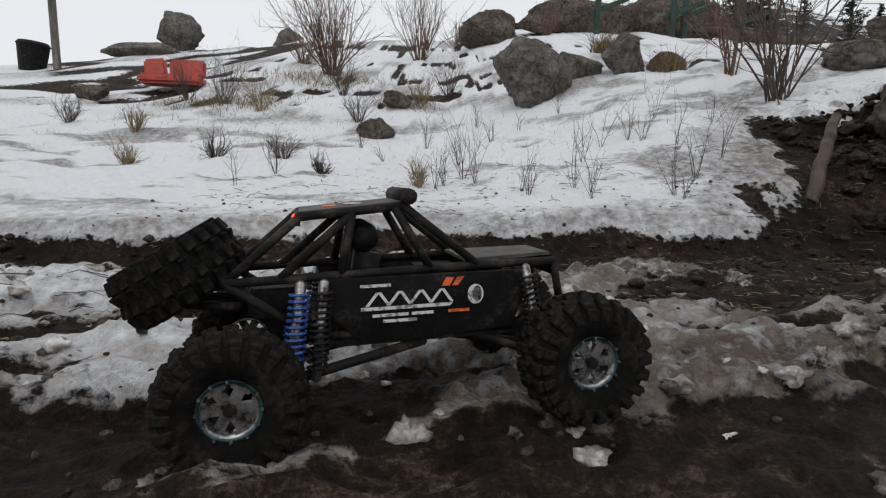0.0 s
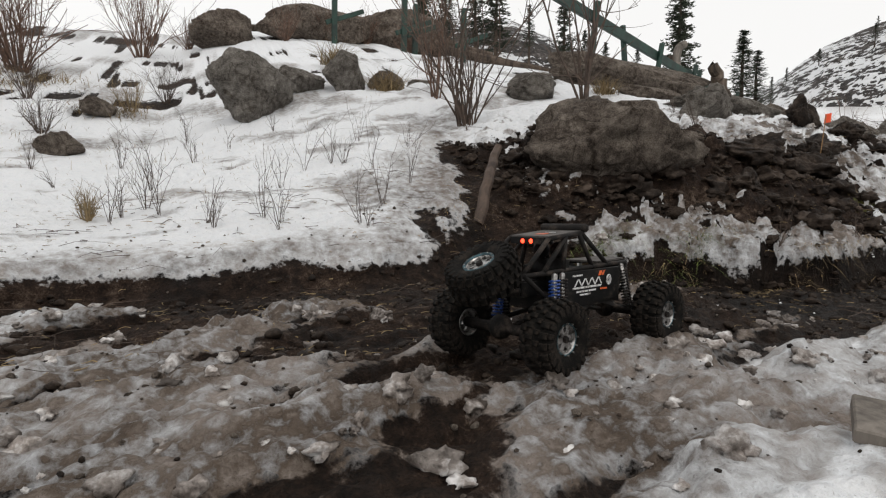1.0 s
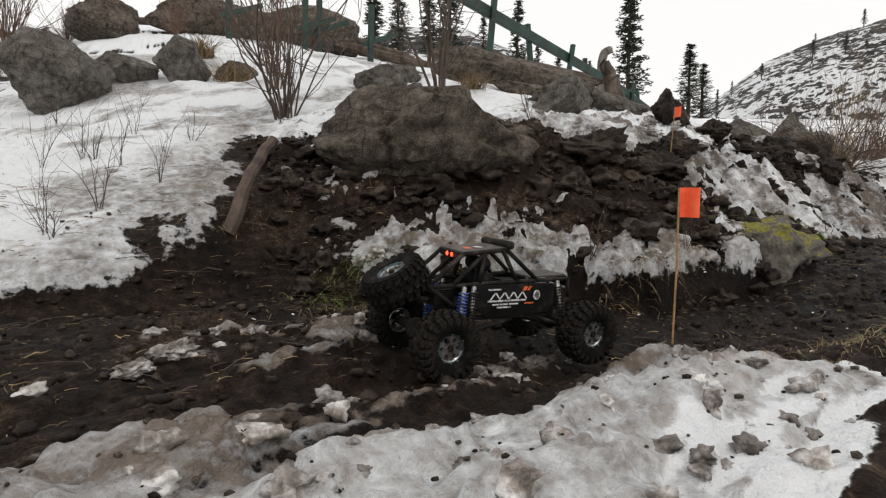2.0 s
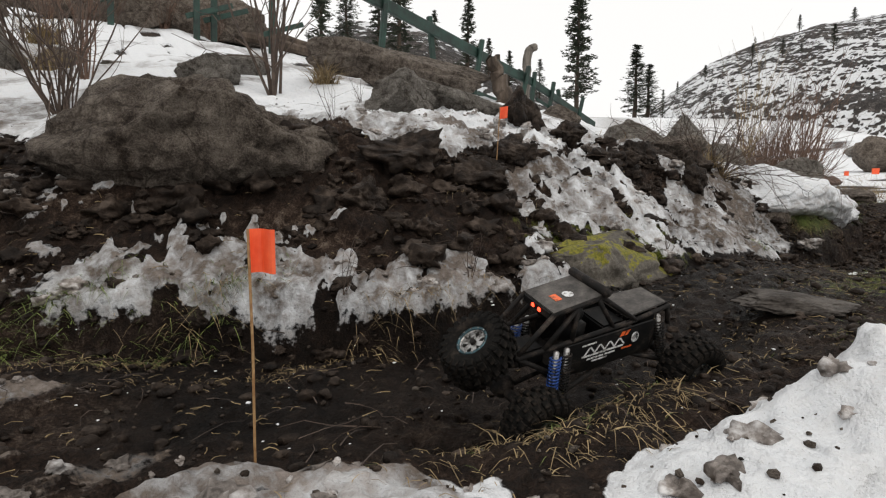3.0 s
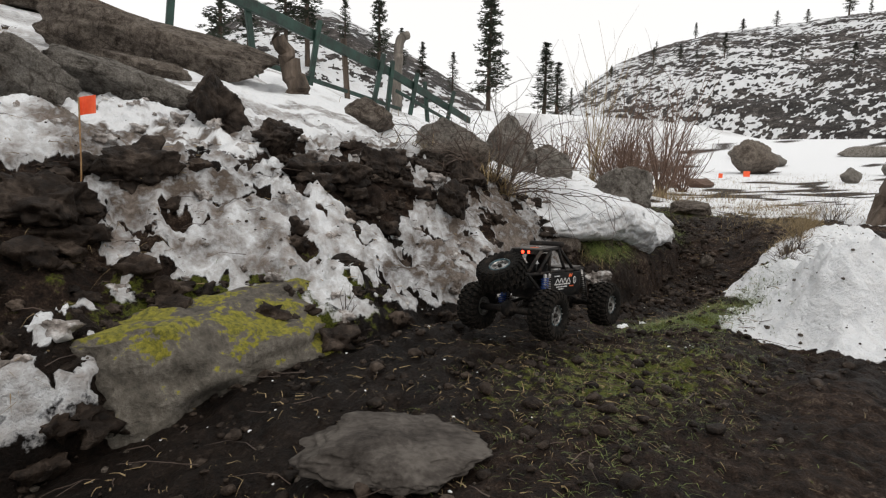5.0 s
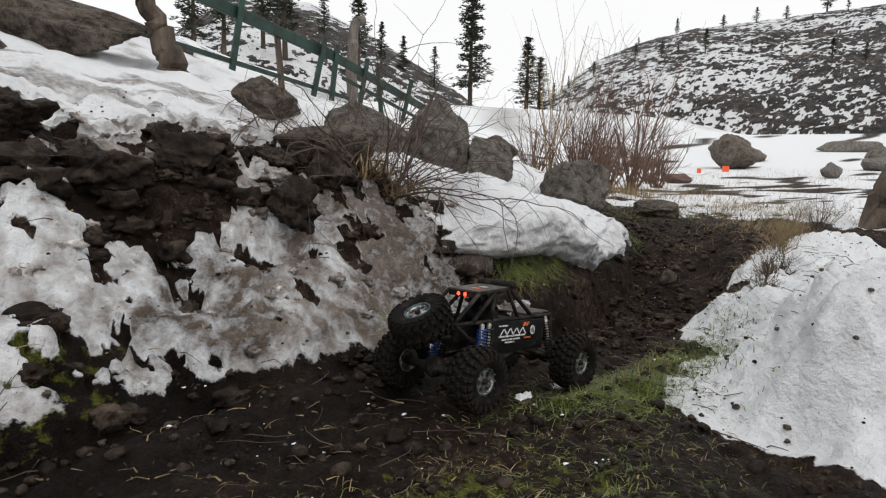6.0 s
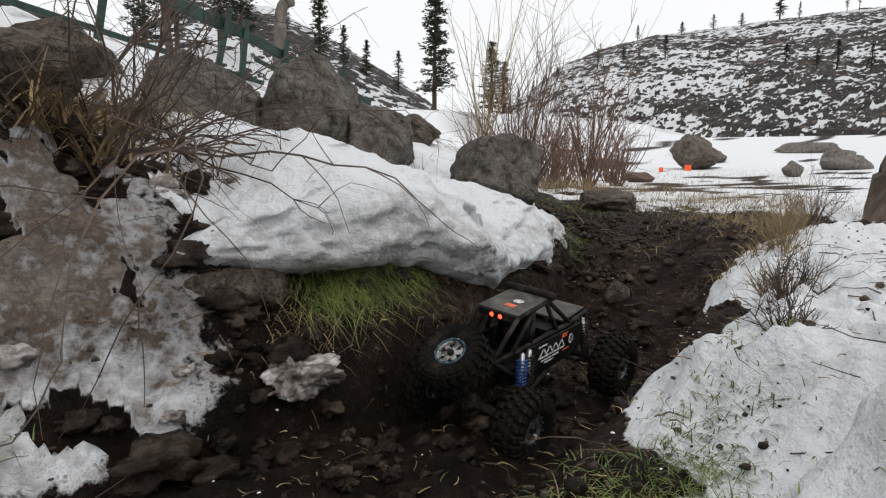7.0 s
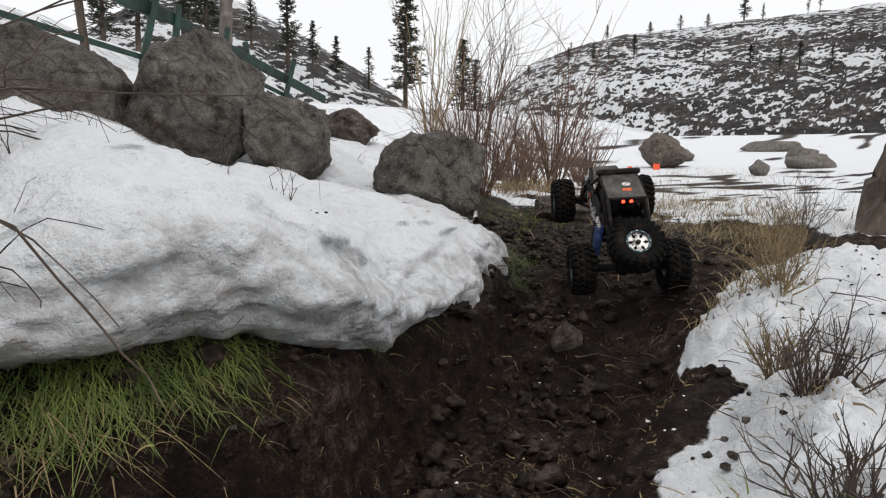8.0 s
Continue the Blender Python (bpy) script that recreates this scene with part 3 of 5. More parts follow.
class Sticks:
    """Gathers tapered twigs and blades into one mesh."""

    def __init__(self):
        self.v, self.f = [], []

    def limb(self, pts, r0, r1, sides=4):
        n, b = len(pts), len(self.v)
        for i, p in enumerate(pts):
            a = (pts[min(i + 1, n - 1)] - pts[max(i - 1, 0)]).normalized()
            u = a.orthogonal().normalized()
            w = a.cross(u)
            r = r0 + (r1 - r0) * i / (n - 1)
            self.v += [tuple(p + (u * math.cos(t) + w * math.sin(t)) * r) for t in (2 * math.pi * k / sides for k in range(sides))]
        for i in range(n - 1):
            for k in range(sides):
                self.f.append((b + i * sides + k, b + i * sides + (k + 1) % sides, b + (i + 1) * sides + (k + 1) % sides, b + (i + 1) * sides + k))

    def blade(self, p, way, length, width, droop):
        b = len(self.v)
        side = Vector((-way.y, way.x, 0)).normalized() * width
        for i in range(4):
            t = i / 3
            c = p + way * (length * t) + Vector((way.x, way.y, 0)) * (droop * length * t * t) - Vector((0, 0, 1)) * (droop * length * 0.9 * t * t)
            k = 1 - t * 0.92
            self.v += [tuple(c - side * k), tuple(c + side * k)]
        self.f += [(b + 2 * i, b + 2 * i + 1, b + 2 * i + 3, b + 2 * i + 2) for i in range(3)]

    def branch(self, p, way, length, r, depth, rng, wander=0.35, kids=3, up=0.15):
        pts, d = [p], way.normalized()
        n = 5
        for _ in range(n):
            d = (d + Vector(rng.normal(size=3)) * wander * 0.4 + Vector((0, 0, up * 0.3))).normalized()
            pts.append(pts[-1] + d * (length / n))
        self.limb(pts, r, r * 0.45, 4 if r > 0.004 else 3)
        if depth > 0:
            for _ in range(kids):
                k = rng.integers(1, n + 1)
                e = (pts[k] - pts[k - 1]).normalized()
                q = (e + Vector(rng.normal(size=3)) * 0.55).normalized()
                self.branch(pts[k], q, length * rng.uniform(0.4, 0.65), r * 0.5, depth - 1, rng, wander, kids, up)

    def mesh(self, name, material):
        return pieces_mesh(name, self.v, self.f, material, False)


def shrub(name, x, y, height, width, stems, label, material, seed, depth=2, kids=3, r=0.006, up=0.2, arch=0.0, z=None, category="shrub"):
    rng = np.random.default_rng(seed)
    ob = empty(name, pose(x, y, ground_z(x, y) if z is None else z), label, category)
    for _ in range(stems):
        s = Sticks()
        a = rng.uniform(0, 2 * math.pi)
        out = rng.uniform(0.1, 1.0) * width / height
        p = Vector((math.cos(a), math.sin(a), 0)) * rng.uniform(0, 0.12 * width) - Vector((0, 0, 0.02))
        s.branch(p, Vector((math.cos(a) * out, math.sin(a) * out, 1 - arch)), height * rng.uniform(0.55, 1.0), r * rng.uniform(0.6, 1.1), depth, rng, 0.3 + arch * 0.3, kids, up - arch)
        new("stem", s.mesh("stem", material)).parent = ob
    return ob


def grass_field(name, beds, material, label, seed):
    """beds: x, y, half widths, count, blade length, droop."""
    rng = np.random.default_rng(seed)
    s = Sticks()
    for x, y, rx, ry, count, length, droop in beds:
        px = x + rng.normal(size=count) * rx * 0.55
        py = y + rng.normal(size=count) * ry * 0.55
        pz = relief(px, py)[0]
        for i in range(count):
            a = rng.uniform(0, 2 * math.pi)
            lean = rng.uniform(0.2, 1.1)
            way = Vector((math.cos(a) * lean, math.sin(a) * lean - 0.25 * droop, 1)).normalized()
            s.blade(Vector((px[i], py[i], pz[i] - 0.006)), way, length * rng.uniform(0.4, 1.2), length * 0.012 + 0.0006, droop * rng.uniform(0.5, 1.3))
    return tagged(new(name, s.mesh(name, material)), label, "grass", kind="stuff")


# ---- overhanging snow bank above the trench ----
def build_snow_bank():
    u = np.linspace(5.55, 7.42, 300)
    toe = np.interp(u, STATIONS[:, 0], STATIONS[:, 1]) + 0.16 * fbm(u * 1.7, u * 0 + 0.9, 3, 3)
    ends = np.minimum(step(5.55, 5.95, u), 1 - step(7.24, 7.42, u))
    ye = toe + 0.05 + 0.13 * fbm(u * 3.5, u * 0 + 3, 4, 301, 0.6) + 0.22 * (1 - ends)
    outs = np.array([0.16, 0.07, 0.02, 0.0, 0.005, 0.025, 0.06, 0.10, 0.16, 0.23, 0.31, 0.40, 0.50, 0.62, 0.76, 0.92, 1.1, 1.3])
    lift = np.array([-0.05, -0.035, -0.01, 0.03, 0.07, 0.115, 0.155, 0.185, 0.215, 0.24, 0.26, 0.275, 0.29, 0.305, 0.325, 0.35, 0.38, 0.41])
    fine = np.linspace(0, len(outs) - 1, 70)
    outs, lift = np.interp(fine, np.arange(len(outs)), outs), np.interp(fine, np.arange(len(lift)), lift)
    U, O = np.meshgrid(u, outs)
    L = np.repeat(lift[:, None], len(u), 1) * (1 - 0.4 * step(6.6, 7.3, u))[None, :]
    Y = ye[None, :] + O
    low = 0.425 + 0.12 * (1 - step(5.95, 6.5, u)) + 0.03 * fbm(u * 2, u * 0 + 7, 2, 305) + 0.03 * step(6.7, 7.4, u)
    Z = low[None, :] + L * (0.35 + 0.65 * ends)[None, :]
    under = relief(U, Y)[0]
    back = step(0.0, 0.12, O) * (np.arange(70) > 14)[:, None]
    Z = Z * (1 - back) + np.maximum(Z, under + 0.02) * back
    sink = step(1.0, 1.3, O)
    Z = Z * (1 - sink) + (under - 0.03) * sink
    bulge = fbm(U * 6, L * 14 + O * 4, 4, 311, 0.55)
    Y = Y - 0.11 * bulge * (1 - step(0.2, 0.7, O))
    Z = Z + 0.07 * fbm(U * 4, Y * 6, 4, 315, 0.55) - 0.03 * np.abs(fbm(U * 7, Y * 9, 3, 316)) + 0.016 * fbm(U * 22, Y * 22, 3, 317)
    dirt = np.clip(0.5 * (1 - step(-0.02, 0.2, L)) - 0.02 + 0.5 * fbm(U * 3, L * 9, 4, 321), 0, 1)
    ob = new("snow_bank", sheet_mesh("snow_bank", U, Y, Z, {"snow": 0 * U + 1, "dirt": dirt, "moss": 0 * U}, M_GROUND))
    return tagged(ob, "thick melting snow bank hanging over the muddy trench", "snow", kind="structure")


build_snow_bank()

# ---- rocks ----
rock("boulder", 2.31, 2.68, (0.57, 0.40, 0.36), "large rough grey-brown boulder half buried in the muddy bank", M_BROWNROCK, -18, 0, 0.42, 7, z=0.76, bumps=0.26)
rock("boulder", 2.86, 2.66, (0.24, 0.22, 0.24), "dark brown rock wedged beside the large boulder", M_BROWNROCK, 30, 0, 0.45, 8, z=0.78, bumps=0.26)
rock("boulder", 0.74, 4.78, (0.37, 0.30, 0.30), "dark grey angular boulder standing in snow", M_ROCK, 10, 0, 0.22, 12)
rock("boulder", 1.50, 5.02, (0.23, 0.2, 0.22), "grey boulder beside a larger one in snow", M_ROCK, 40, 0, 0.25, 13)
rock("rock", 1.16, 5.15, (0.22, 0.16, 0.15), "flat grey rock between boulders", M_ROCK, 0, 0, 0.3, 14)
rock("rock", 1.92, 5.15, (0.2, 0.15, 0.12), "low brown rock beside dry grass", M_BROWNROCK, 15, 0, 0.35, 15)
rock("rock", 2.25, 5.2, (0.17, 0.14, 0.07), "low grey rock in snow", M_ROCK, 25, 0, 0.35, 16)
rock("rock", -0.46, 4.3, (0.17, 0.13, 0.1), "brown rounded rock sunk in snow", M_BROWNROCK, 5, 0, 0.35, 17)
rock("rock", -0.42, 5.5, (0.19, 0.14, 0.12), "brown rock beside dry weeds", M_BROWNROCK, 70, 0, 0.3, 18)
rock("rock", -3.3, 5.6, (0.2, 0.14, 0.09), "low brown rock in snow", M_BROWNROCK, 0, 0, 0.35, 19)
rock("boulder", -4.55, 10.2, (0.46, 0.4, 0.36), "dark grey boulder on the hill crest", M_ROCK, 0, 0, 0.2, 20)
rock("boulder", -3.3, 12.6, (0.4, 0.3, 0.26), "grey boulder on the skyline", M_ROCK, 30, 0, 0.25, 21)
rock("rock", -4.9, 9.6, (0.6, 0.3, 0.14), "low dark rock ledge below a boulder", M_ROCK, 15, 0, 0.3, 22)
rock("boulder", 0.75, 10.0, (0.55, 0.4, 0.36), "brown outcrop boulder below dry brush", M_BROWNROCK, 10, 0, 0.3, 23)
rock("boulder", 2.1, 10.4, (1.2, 0.6, 0.55), "long brown outcrop below fallen timber", M_BROWNROCK, -8, 0, 0.3, 24)
rock("boulder", 3.9, 10.4, (1.0, 0.6, 0.5), "dark brown outcrop under dead branches", M_BROWNROCK, 5, 0, 0.3, 25)
rock("rock", 2.72, 3.95, (0.22, 0.17, 0.12), "layered grey rock behind the big boulder", M_ROCK, 10, 0, 0.3, 26)
rock("rock", 2.95, 4.35, (0.26, 0.18, 0.1), "flat grey rock in snow", M_ROCK, 30, 0, 0.3, 27)
rock("boulder", 4.35, 5.15, (1.05, 0.42, 0.27), "long smooth grey-brown rock ridge in snow", M_BROWNROCK, -33, 12, 0.28, 28, bumps=0.1)
rock("rock", 4.15, 4.35, (0.36, 0.2, 0.09), "flat brown rock slab in snow", M_BROWNROCK, -25, 6, 0.3, 29)
rock("rock", 3.85, 3.22, (0.42, 0.24, 0.13), "flat lichened grey rock beneath a marker flag", M_ROCK, -20, 8, 0.35, 30)
rock("rock", 3.45, 3.0, (0.24, 0.2, 0.16), "cracked grey rock above the mud bank", M_ROCK, 10, 0, 0.35, 31)
rock("boulder", 6.95, 3.46, (0.24, 0.2, 0.27), "pale grey angular stone above the snow bank", M_ROCK, 30, 16, 0.5, 32, z=0.87)
rock("boulder", 6.68, 3.72, (0.34, 0.27, 0.33), "grey cracked boulder above the snow bank", M_ROCK, 0, 0, 0.5, 33, z=1.01)
rock("boulder", 6.26, 3.86, (0.38, 0.3, 0.32), "rounded grey-brown boulder above the snow bank", M_ROCK, 50, 0, 0.5, 34, z=0.95)
rock("boulder", 5.75, 4.35, (0.32, 0.24, 0.2), "brown rock behind dry grass", M_BROWNROCK, 20, 0, 0.25, 35)
rock("rock", 7.9, 4.35, (0.26, 0.2, 0.14), "dark brown rock behind a boulder", M_BROWNROCK, 20, 0, 0.25, 36)
rock("boulder", 7.42, 3.08, (0.28, 0.24, 0.23), "smooth grey boulder at the end of the snow bank", M_ROCK, -25, 14, 0.25, 37, z=0.585, bumps=0.14)
rock("rock", 5.68, 2.27, (0.14, 0.11, 0.09), "dark layered rock in the muddy bank", M_BROWNROCK, 20, 0, 0.3, 38, z=0.43)
rock("rock", 5.3, 2.75, (0.28, 0.19, 0.13), "smooth brown rock on the bank top", M_BROWNROCK, -20, 0, 0.3, 39)
rock("rock", 7.0, 2.16, (0.06, 0.05, 0.05), "small muddy stone set in the trench", M_BROWNROCK, 0, 0, 0.4, 40, sub=3)
rock("rock", 8.35, 3.05, (0.22, 0.2, 0.1), "low mossy rock in the track", M_BROWNROCK, 0, 0, 0.35, 41)
rock("rock", 18.7, 8.5, (0.5, 0.35, 0.2), "reddish brown rock on the snowy flat", M_REDTWIG, 10, 0, 0.2, 42)
rock("boulder", 33.0, 13.4, (1.8, 1.2, 1.05), "dark brown boulder on the snowy flat", M_BROWNROCK, 20, 0, 0.2, 43)
rock("rock", 27.0, 7.5, (0.85, 0.32, 0.33), "squared grey stone on the snowy flat", M_ROCK, 0, 0, 0.15, 44)
for i, (fx, fy, fr) in enumerate([(36, 8, 1.6), (42, 17, 2.0), (47, 11, 1.8), (52, 22, 2.4), (31, 17, 1.2), (58, 16, 2.6)]):
    rock("rock", fx, fy, (fr, fr * 0.7, fr * 0.3), "dark low rock on the far snowy flat", M_ROCK, 20 * i, 0, 0.3, 50 + i, group="rocks on the far flat", sub=3)

# chunks of snow, a sawn board and a stick beside the first stretch
for i, (cx, cy, hs) in enumerate([(1.31, 1.46, (0.055, 0.03, 0.03)), (1.24, 1.40, (0.045, 0.03, 0.022)), (0.62, 1.58, (0.035, 0.03, 0.03)), (0.80, 1.54, (0.04, 0.03, 0.03)), (2.9, 1.08, (0.03, 0.02, 0.016)), (5.3, 1.62, (0.035, 0.025, 0.018)), (5.45, 1.63, (0.025, 0.02, 0.016))]):
    rock("snow_chunk", cx, cy, hs, "loose chunk of packed snow on the mud", M_SLUSH if i < 4 else M_SNOW, 40 * i, 0, 0.42, 90 + i, category="snow", group="loose snow chunks", sub=5, bumps=0.55)

rock("snow_chunk", 5.69, 2.06, (0.095, 0.075, 0.06), "dirty block of slid snow in the trench", M_SLUSH, 20, 0, 0.4, 99, category="snow", bumps=0.6)

# mossy boulder and flat stone slab in the track
m_moss, n_, l_, b_ = shader("mossy_rock")
geo = n_.new("ShaderNodeNewGeometry")
sep = n_.new("ShaderNodeSeparateXYZ")
l_.new(geo.outputs["Normal"], sep.inputs["Vector"])
f1, f2 = noise_node(n_, l_, 9, 6, 0.65), noise_node(n_, l_, 70, 4, 0.7)
k1 = arith(n_, l_, "ADD", arith(n_, l_, "MULTIPLY", sep.outputs["Z"], 0.22), arith(n_, l_, "ADD", f1, arith(n_, l_, "MULTIPLY", f2, 0.25)))
stonecol = ramp(n_, l_, arith(n_, l_, "ADD", arith(n_, l_, "MULTIPLY", f1, 0.6), arith(n_, l_, "MULTIPLY", f2, 0.4)), [(0.35, (0.03, 0.025, 0.019)), (0.5, (0.1, 0.087, 0.07)), (0.65, (0.21, 0.19, 0.165))])
mosscol = ramp(n_, l_, f2, [(0.35, (0.06, 0.062, 0.006)), (0.65, (0.24, 0.215, 0.02))])
l_.new(mixed(n_, l_, ramp(n_, l_, k1, [(0.785, (0, 0, 0)), (0.82, (1, 1, 1))]), stonecol, mosscol), b_.inputs["Base Color"])
b_.inputs["Roughness"].default_value = 0.85
bumped(n_, l_, b_, f2, 0.8, 0.01)
rock("boulder", 3.76, 1.91, (0.48, 0.29, 0.25), "low boulder with yellow-green moss in the bank", m_moss, 12, 0, 0.5, 28, z=0.325, bumps=0.2)
rock("stone_slab", 3.90, 1.13, (0.17, 0.16, 0.028), "flat round muddy stone slab in the track", M_SLAB, -20, 0, 0.3, 61, bumps=0.2, category="stone")

# ---- mud clods, snow lumps, pebbles ----
rng = np.random.default_rng(5)


def spots_on(count, box, radius, rule, sink=0.3):
    out = []
    while len(out) < count:
        px, py = rng.uniform(box[0], box[1], 4000), rng.uniform(box[2], box[3], 4000)
        pz, sn, di, mo = relief(px, py)
        dy = py - along(px, 1)
        ok = rule(px, py, dy, sn)
        for i in np.nonzero(ok)[0][:count - len(out)]:
            r = radius[0] * (radius[1] / radius[0]) ** (rng.uniform() ** 1.8)
            out.append((px[i], py[i], pz[i] + r * (0.75 - 2 * sink * 0.75), r))
    return out


scatter("mud_clods", spots_on(850, (1.7, 5.7, 1.5, 3.4), (0.010, 0.055), lambda x, y, d, s: (d > 0.0) & (d < np.where(x > 3.3, 0.95, 1.25)) & (s < 0.5)), 3, rng, M_MUD, "broken wet mud clods on the dug bank", "mud clods", bumps=0.75)
scatter("mud_clods", spots_on(600, (5.5, 7.8, 1.7, 3.0), (0.006, 0.028), lambda x, y, d, s: (d > -0.25) & (d < 0.3) & (s < 0.5)), 3, rng, M_MUD, "wet mud clods in the trench wall", "mud clods", bumps=0.7)
scatter("mud_clods", spots_on(2600, (-1.4, 8.0, 0.5, 3.2), (0.004, 0.02), lambda x, y, d, s: (d > -1.1) & (d < 0.25) & (s < 0.5)), 2, rng, M_MUD, "small wet mud crumbs in the track", "mud clods")
scatter("snow_lumps", spots_on(260, (1.8, 5.8, 1.5, 3.0), (0.008, 0.035), lambda x, y, d, s: (d > 0.05) & (d < 1.3) & (s > 0.25), 0.5), 3, rng, M_SLUSH, "grey melting snow lumps on the bank", "snow lumps", bumps=0.7)
scatter("snow_lumps", spots_on(420, (-1.4, 3.2, 0.5, 2.2), (0.006, 0.03), lambda x, y, d, s: (d < -0.15) & (s > 0.2), 0.5), 3, rng, M_SLUSH, "dirty slush lumps thrown up along the track", "snow lumps", bumps=0.7)
scatter("snow_crumbs", spots_on(300, (1.5, 7.2, 0.8, 2.4), (0.0015, 0.006), lambda x, y, d, s: (d > -0.8) & (d < 0.15) & (s < 0.5)), 1, rng, M_SNOW, "white snow crumbs on dark mud", "snow crumbs", bumps=0.8, flat=0.5)
scatter("snow_debris", spots_on(1300, (-1.0, 7.6, 0.4, 3.4), (0.002, 0.008), lambda x, y, d, s: (s > 0.6) & ((d < 0) | (x > 1.5))), 1, rng, M_MUD, "dark specks of mud thrown on the snow", "mud specks")
scatter("pebbles", spots_on(1800, (-1.4, 8.0, 0.4, 3.2), (0.003, 0.010), lambda x, y, d, s: (d > -1.5) & (d < 0.5)), 1, rng, M_BROWNROCK, "small stones and grit in mud and snow", "pebbles", flat=0.8)
for cx, cy, h3, sd in [(4.12, 2.80, (0.12, 0.09, 0.16), 71), (4.5, 2.45, (0.13, 0.1, 0.09), 72), (4.75, 2.5, (0.12, 0.1, 0.1), 73), (5.0, 2.35, (0.1, 0.08, 0.09), 74), (4.3, 2.6, (0.12, 0.1, 0.07), 75),
                       (3.5, 2.25, (0.17, 0.12, 0.11), 76), (3.2, 2.35, (0.2, 0.14, 0.13), 77), (3.75, 2.4, (0.15, 0.12, 0.1), 78), (5.2, 2.5, (0.13, 0.1, 0.1), 79), (2.95, 2.2, (0.14, 0.1, 0.08), 80), (5.05, 2.62, (0.1, 0.08, 0.08), 81)]:
    rock("mud_clod", cx, cy, h3, "large torn clod of dark wet mud", M_MUD, 30 * sd, 0, 0.36, sd, category="mud clod", group="clods on the bank", sub=5, bumps=0.42)

# ---- bare shrubs, weeds, grass ----
shrub("shrub", -1.38, 7.3, 1.05, 0.75, 46, "bare reddish-brown shrub growing from snow", M_REDTWIG, 101, 2, 3, 0.009)
shrub("shrub", -0.42, 9.6, 1.2, 0.75, 46, "bare upright shrub with red-brown base", M_REDTWIG, 102, 2, 2, 0.009)
shrub("shrub", 1.95, 3.5, 0.85, 0.5, 22, "bare dark many-stemmed shrub in snow", M_TWIG, 103, 2, 3, 0.008)
shrub("shrub", 2.05, 4.3, 1.0, 0.35, 10, "bare reddish sapling clump", M_REDTWIG, 104, 2, 3, 0.009)
shrub("shrub", 3.0, 3.7, 1.25, 0.35, 9, "tall bare sapling clump behind the boulder", M_TWIG, 105, 2, 3, 0.011)
shrub("shrub", 5.56, 2.68, 0.75, 0.8, 24, "arching thorny bare bush on the bank", M_TWIG, 106, 2, 3, 0.004, arch=0.45)
shrub("shrub", 5.70, 2.74, 0.6, 0.8, 16, "spreading thorny twigs over snow", M_REDTWIG, 107, 2, 3, 0.0035, arch=0.6)
shrub("shrub", 8.9, 4.15, 1.15, 0.75, 44, "large bare tan willow bush behind a boulder", M_REDTWIG, 108, 2, 3, 0.006)
shrub("shrub", 8.6, 4.35, 1.55, 0.4, 14, "tall thin bare willow shoots", M_STRAW, 109, 1, 3, 0.005)
for i, (bx, by) in enumerate([(12.5, 6.6), (14.0, 7.4), (15.5, 7.2), (17.5, 8.6), (13.2, 8.6), (16.5, 10.0), (19.5, 11.5), (22.0, 12.5), (12.0, 5.6)]):
    shrub("brush", bx, by, 1.0 + 0.07 * i, 0.9, 30, "bare red-brown brush on the valley floor", M_REDTWIG, 120 + i, 2, 2, 0.013)
for i, (bx, by) in enumerate([(1.6, 9.6), (2.3, 9.9), (3.0, 10.0), (0.2, 10.4), (3.6, 9.4), (-2.0, 8.5)]):
    shrub("brush", bx, by, 0.55, 0.4, 30, "dry reddish brush by the outcrop", M_REDTWIG, 140 + i, 1, 3, 0.007)
for i, (bx, by, h) in enumerate([(-2.17, 4.2, 0.2), (-2.0, 5.45, 0.45), (-2.4, 5.6, 0.4), (-1.6, 5.2, 0.35), (-1.28, 3.35, 0.16), (-0.92, 3.45, 0.16), (-1.75, 3.3, 0.14), (-2.9, 4.6, 0.22), (-1.0, 5.9, 0.35), (-0.2, 5.7, 0.3), (0.05, 6.2, 0.35),
                                 (-0.59, 2.95, 0.1), (-0.1, 2.75, 0.13), (-3.4, 4.1, 0.25), (-0.7, 4.9, 0.25)]):
    shrub("sagebrush", bx, by, h, h * 0.9, 26, "grey-brown sagebrush clump in snow", M_TWIG if i % 3 else M_STRAW, 160 + i, 2, 3, 0.0035, category="sagebrush")
for i, (bx, by, h) in enumerate([(7.15, 1.70, 0.13), (6.56, 1.51, 0.12), (7.5, 1.8, 0.15), (6.25, 1.42, 0.09), (7.9, 1.95, 0.2), (8.6, 2.0, 0.25), (6.75, 1.6, 0.1)]):
    shrub("sagebrush", bx, by, h, h * 1.1, 26, "bare sage twigs poking out of the snow heap", M_TWIG if i % 2 else M_STRAW, 180 + i, 2, 3, 0.0026, category="sagebrush")
weeds = [(-0.31, 3.28), (-0.02, 2.73), (0.17, 2.75), (0.38, 2.5), (0.63, 2.4), (0.98, 2.36), (0.02, 2.8), (0.11, 2.84), (0.36, 2.58), (0.58, 2.53), (0.64, 2.47), (0.96, 2.4), (0.85, 3.16), (0.8, 4.1), (1.0, 3.18), (1.05, 3.1), (1.16, 2.92),
         (1.3, 2.75), (0.3, 3.6), (-0.1, 3.9), (0.5, 3.9), (1.2, 3.4), (0.1, 3.3), (-0.5, 3.7), (0.7, 2.9), (1.45, 3.2), (-0.8, 2.9), (0.25, 4.4), (-0.9, 2.6), (1.1, 2.55)]
